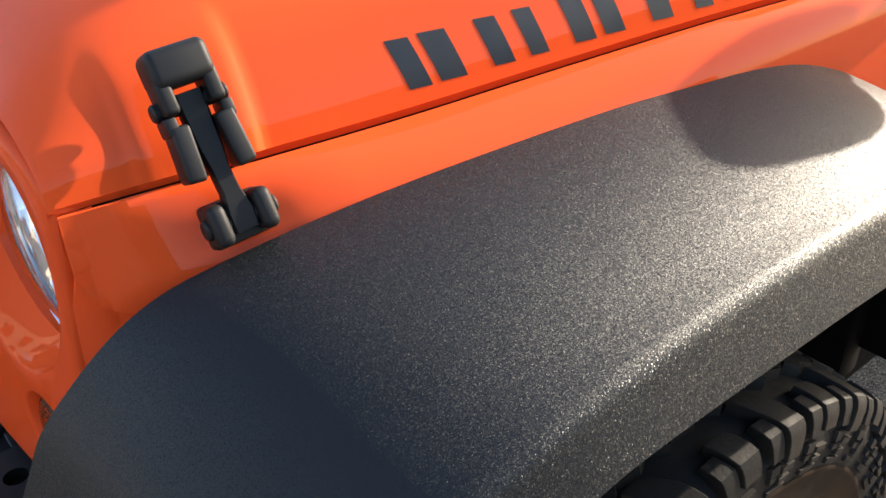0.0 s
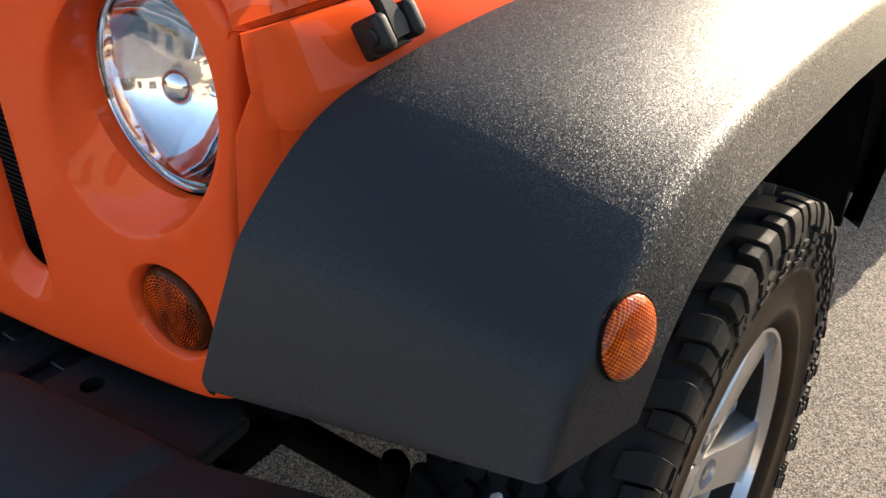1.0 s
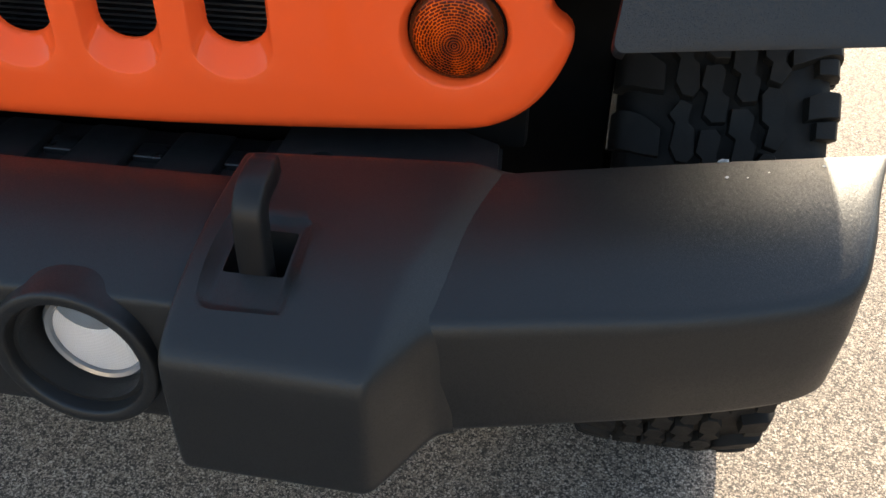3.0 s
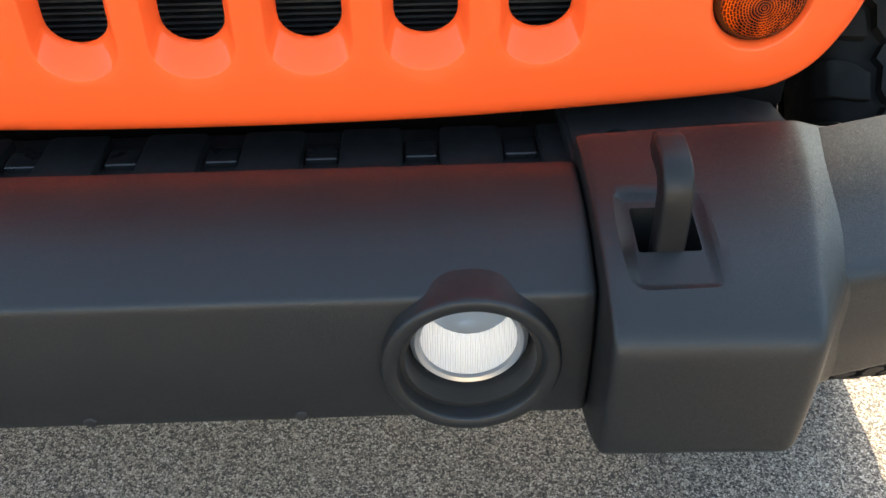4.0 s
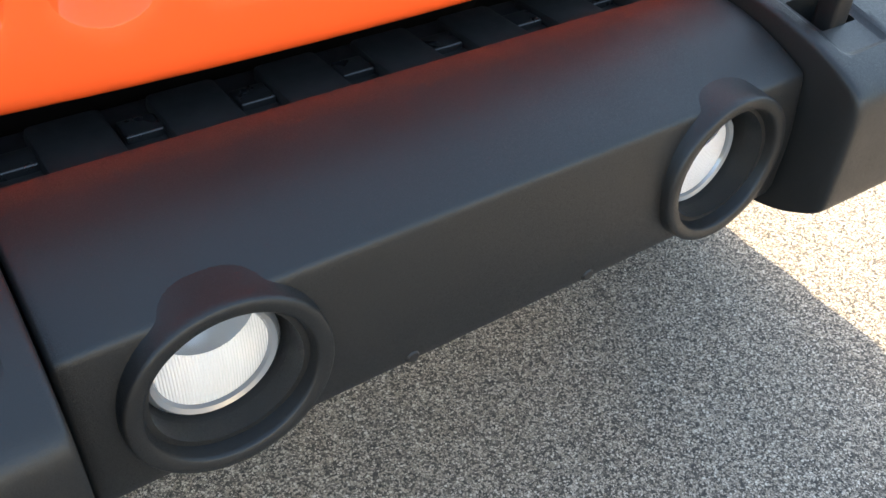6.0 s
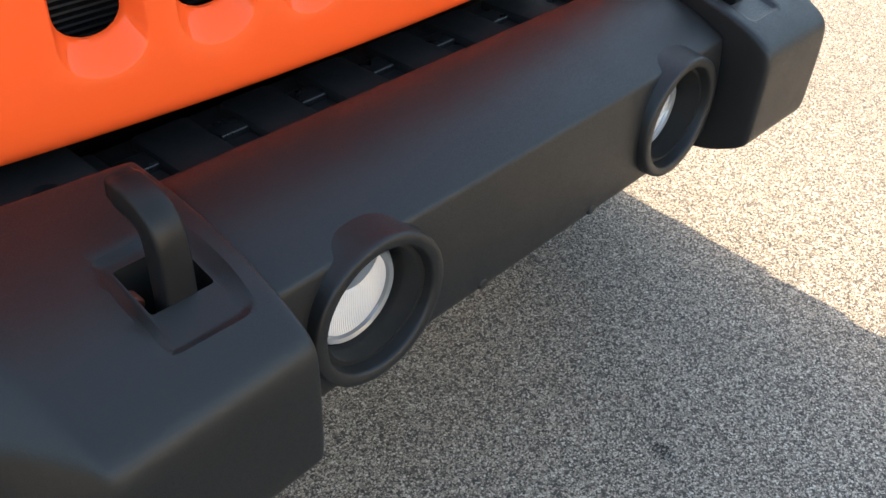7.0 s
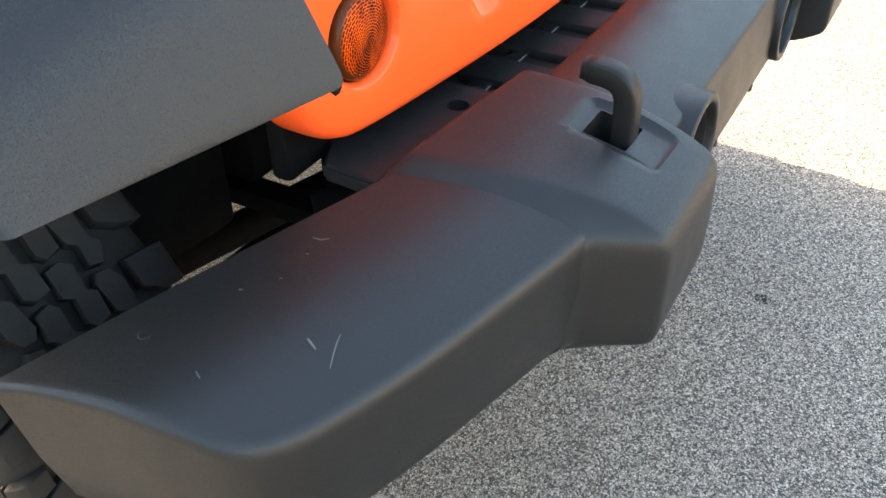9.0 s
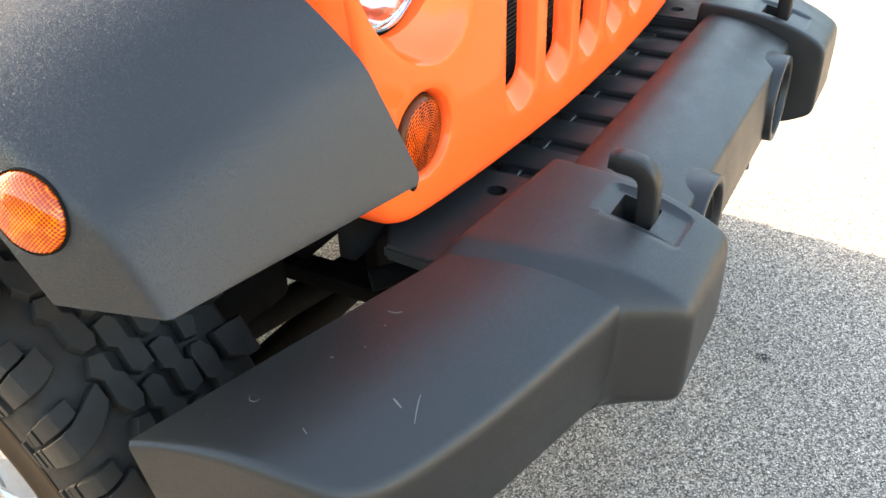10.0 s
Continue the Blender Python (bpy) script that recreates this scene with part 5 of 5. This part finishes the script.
# ---------------------------------------------------------------- underbody
def underbody():
    for s in (1, -1):
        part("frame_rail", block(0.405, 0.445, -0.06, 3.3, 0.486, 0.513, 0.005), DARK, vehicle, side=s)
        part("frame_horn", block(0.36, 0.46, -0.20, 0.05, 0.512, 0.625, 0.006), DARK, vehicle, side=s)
        # added dark block, sized to close off bright ground beside the tyre
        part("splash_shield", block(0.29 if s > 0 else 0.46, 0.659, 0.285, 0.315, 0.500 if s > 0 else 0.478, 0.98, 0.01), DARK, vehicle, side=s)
        # unseen wall, added to keep side light off the ground under the engine
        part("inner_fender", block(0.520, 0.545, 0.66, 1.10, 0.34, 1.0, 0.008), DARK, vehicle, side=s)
        # added dark block, sized to hide a bright gap below the grille
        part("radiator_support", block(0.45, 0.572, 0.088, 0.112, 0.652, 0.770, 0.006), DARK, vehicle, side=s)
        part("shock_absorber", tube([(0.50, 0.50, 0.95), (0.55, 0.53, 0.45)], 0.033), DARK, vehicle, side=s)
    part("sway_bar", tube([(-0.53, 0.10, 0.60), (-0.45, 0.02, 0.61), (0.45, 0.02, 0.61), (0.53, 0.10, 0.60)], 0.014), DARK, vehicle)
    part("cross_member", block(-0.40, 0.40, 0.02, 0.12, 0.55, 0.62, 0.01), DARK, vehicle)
    for y in (AXLE_Y, REAR_Y):
        part("axle_tube", tube([(-0.72, y, AXLE_Z), (0.72, y, AXLE_Z)], 0.04, 20), DARK, vehicle)
        part("differential", lathe([(0.0, -0.15), (0.09, -0.12), (0.140, -0.03), (0.140, 0.03), (0.09, 0.12), (0.0, 0.15)], 32, "y", (0.14, y, AXLE_Z)), DARK, vehicle)
    # two added dark blocks, sized to hide bright ground past the bumper
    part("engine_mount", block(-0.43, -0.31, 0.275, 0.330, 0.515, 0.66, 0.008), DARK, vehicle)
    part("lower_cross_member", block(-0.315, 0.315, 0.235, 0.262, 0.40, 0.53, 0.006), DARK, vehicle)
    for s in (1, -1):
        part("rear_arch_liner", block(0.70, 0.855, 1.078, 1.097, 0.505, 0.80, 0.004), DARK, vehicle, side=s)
    # unseen firewall, floor and skid plate, added to stop sun leaking under the body
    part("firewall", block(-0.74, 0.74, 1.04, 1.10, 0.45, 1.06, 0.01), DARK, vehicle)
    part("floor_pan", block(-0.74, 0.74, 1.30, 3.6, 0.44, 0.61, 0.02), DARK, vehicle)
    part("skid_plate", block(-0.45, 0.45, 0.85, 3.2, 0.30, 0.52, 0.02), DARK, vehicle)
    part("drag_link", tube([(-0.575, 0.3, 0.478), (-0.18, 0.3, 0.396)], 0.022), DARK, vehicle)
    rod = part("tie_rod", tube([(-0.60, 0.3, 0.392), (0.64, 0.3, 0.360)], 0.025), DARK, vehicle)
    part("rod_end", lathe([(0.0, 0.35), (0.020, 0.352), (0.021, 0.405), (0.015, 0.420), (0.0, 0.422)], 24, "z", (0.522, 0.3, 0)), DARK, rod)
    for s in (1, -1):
        # unseen sills, set low to dim the ground under the body
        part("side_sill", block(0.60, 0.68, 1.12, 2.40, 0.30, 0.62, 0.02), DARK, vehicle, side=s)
    # unseen strip behind the bumper, added to cut light on the ground
    part("hidden_baffle", block(-0.42, 0.42, -0.095, -0.085, 0.405, 0.535, 0.003), DARK, vehicle)
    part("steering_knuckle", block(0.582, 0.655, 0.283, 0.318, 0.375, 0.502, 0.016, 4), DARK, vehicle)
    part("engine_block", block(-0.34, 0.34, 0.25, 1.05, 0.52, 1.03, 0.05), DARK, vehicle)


underbody()


# ---------------------------------------------------------------- the rest of the body, which shades the front
def rear_body():
    tub = block(-0.775, 0.775, 1.10, 3.72, 0.60, 1.13, 0.04, 3)
    part("body_tub", tub, PAINT, vehicle, "orange body tub behind the hood")
    cowl = block(-0.745, 0.745, 1.09, 1.36, 1.00, 1.16, 0.03, 3)
    part("cowl", cowl, PAINT, vehicle)
    frame_ = bmesh.new()
    lean = 0.17
    for s in (-1, 1):
        tube([(s * 0.72, 1.26, 1.13), (s * 0.69, 1.26 + lean, 1.74)], 0.035, 12, frame_)
    tube([(-0.69, 1.26 + lean, 1.74), (0.69, 1.26 + lean, 1.74)], 0.04, 12, frame_)
    part("windscreen_frame", frame_, PAINT, vehicle)
    glass = grid([[(-0.70, 1.262, 1.15), (0.70, 1.262, 1.15)], [(-0.67, 1.262 + lean, 1.72), (0.67, 1.262 + lean, 1.72)], [(-0.67, 1.268 + lean, 1.72), (0.67, 1.268 + lean, 1.72)], [(-0.70, 1.268, 1.15), (0.70, 1.268, 1.15)]], closed_u=True)
    part("windscreen", tidy(glass), WINDOW, vehicle, "clear windscreen")
    top = grid([[(-0.73, y, 1.13), (-0.68, y, 1.72), (-0.62, y, 1.79), (0.62, y, 1.79), (0.68, y, 1.72), (0.73, y, 1.13)] for y in (1.45, 3.68)])
    lid(top, [(-0.73, 3.68, 1.13), (-0.68, 3.68, 1.72), (-0.62, 3.68, 1.79), (0.62, 3.68, 1.79), (0.68, 3.68, 1.72), (0.73, 3.68, 1.13)])
    roof = part("hard_top", tidy(top), TRIM, vehicle, "black hard top")
    m = roof.modifiers.new("thickness", "SOLIDIFY")
    m.thickness, m.offset = 0.008, 0.0
    settle(roof)
    for s in (1, -1):
        arm = tube([(0.74, 1.40, 1.20), (0.86, 1.39, 1.30)], 0.02, 10)
        m = part("door_mirror", arm, TRIM, vehicle, "black door mirror", side=s)
        part("mirror_head", block(0.815, 0.950, 1.35, 1.43, 1.280, 1.405, 0.045, 4), TRIM, m, side=s)
        rows = []
        for k in range(17):
            a = math.pi * k / 16
            c, q = -math.cos(a), math.sin(a)
            mid_y, mid_z = REAR_Y + 0.56 * c, 0.46 + 0.56 * q
            rows.append([(0.76, mid_y, mid_z + 0.01), (0.905, mid_y, mid_z - 0.01), (0.930, mid_y, mid_z - 0.055), (0.915, mid_y, mid_z - 0.058), (0.76, mid_y, mid_z - 0.005)])
        part("rear_flare", tidy(grid(rows, closed_v=True)), FLARE, vehicle, "black grained rear fender flare", side=s)


rear_body()


def litter():
    stone = bmesh.new()
    bmesh.ops.create_icosphere(stone, subdivisions=2, radius=0.008)
    for v in stone.verts:
        v.co *= 0.8 + 0.4 * noise.noise(v.co * 220)
    bmesh.ops.translate(stone, vec=(0.778, 0.151, 0.620), verts=stone.verts)
    tagged(part("stone", stone, PEBBLE), "small pale stone caught in the tyre tread", "stone")


litter()


def debris():
    """A small dark clump of dry leaf bits on the gravel."""
    rng = random.Random(5)
    bm = bmesh.new()
    for k in range(26):
        a, r = rng.uniform(0, 6.28), 0.016 * math.sqrt(rng.random())
        x, y, t, w = 0.308 + r * math.cos(a), -0.274 + r * math.sin(a), rng.uniform(0, 6.28), rng.uniform(0.002, 0.005)
        c, q, h = math.cos(t), math.sin(t), rng.uniform(0.001, 0.005)
        pts = [(x + w * c, y + w * q, 0.0), (x - 0.4 * w * q, y + 0.4 * w * c, h), (x - w * c, y - w * q, 0.0005), (x + 0.4 * w * q, y - 0.4 * w * c, h * 0.7)]
        v = [bm.verts.new(p) for p in pts]
        bm.faces.new((v[0], v[1], v[3]))
        bm.faces.new((v[1], v[2], v[3]))
        bm.faces.new((v[0], v[3], v[2]))
    tagged(part("debris", bm, DEBRIS), "small dark clump of dry leaf bits on the gravel", "debris")


debris()
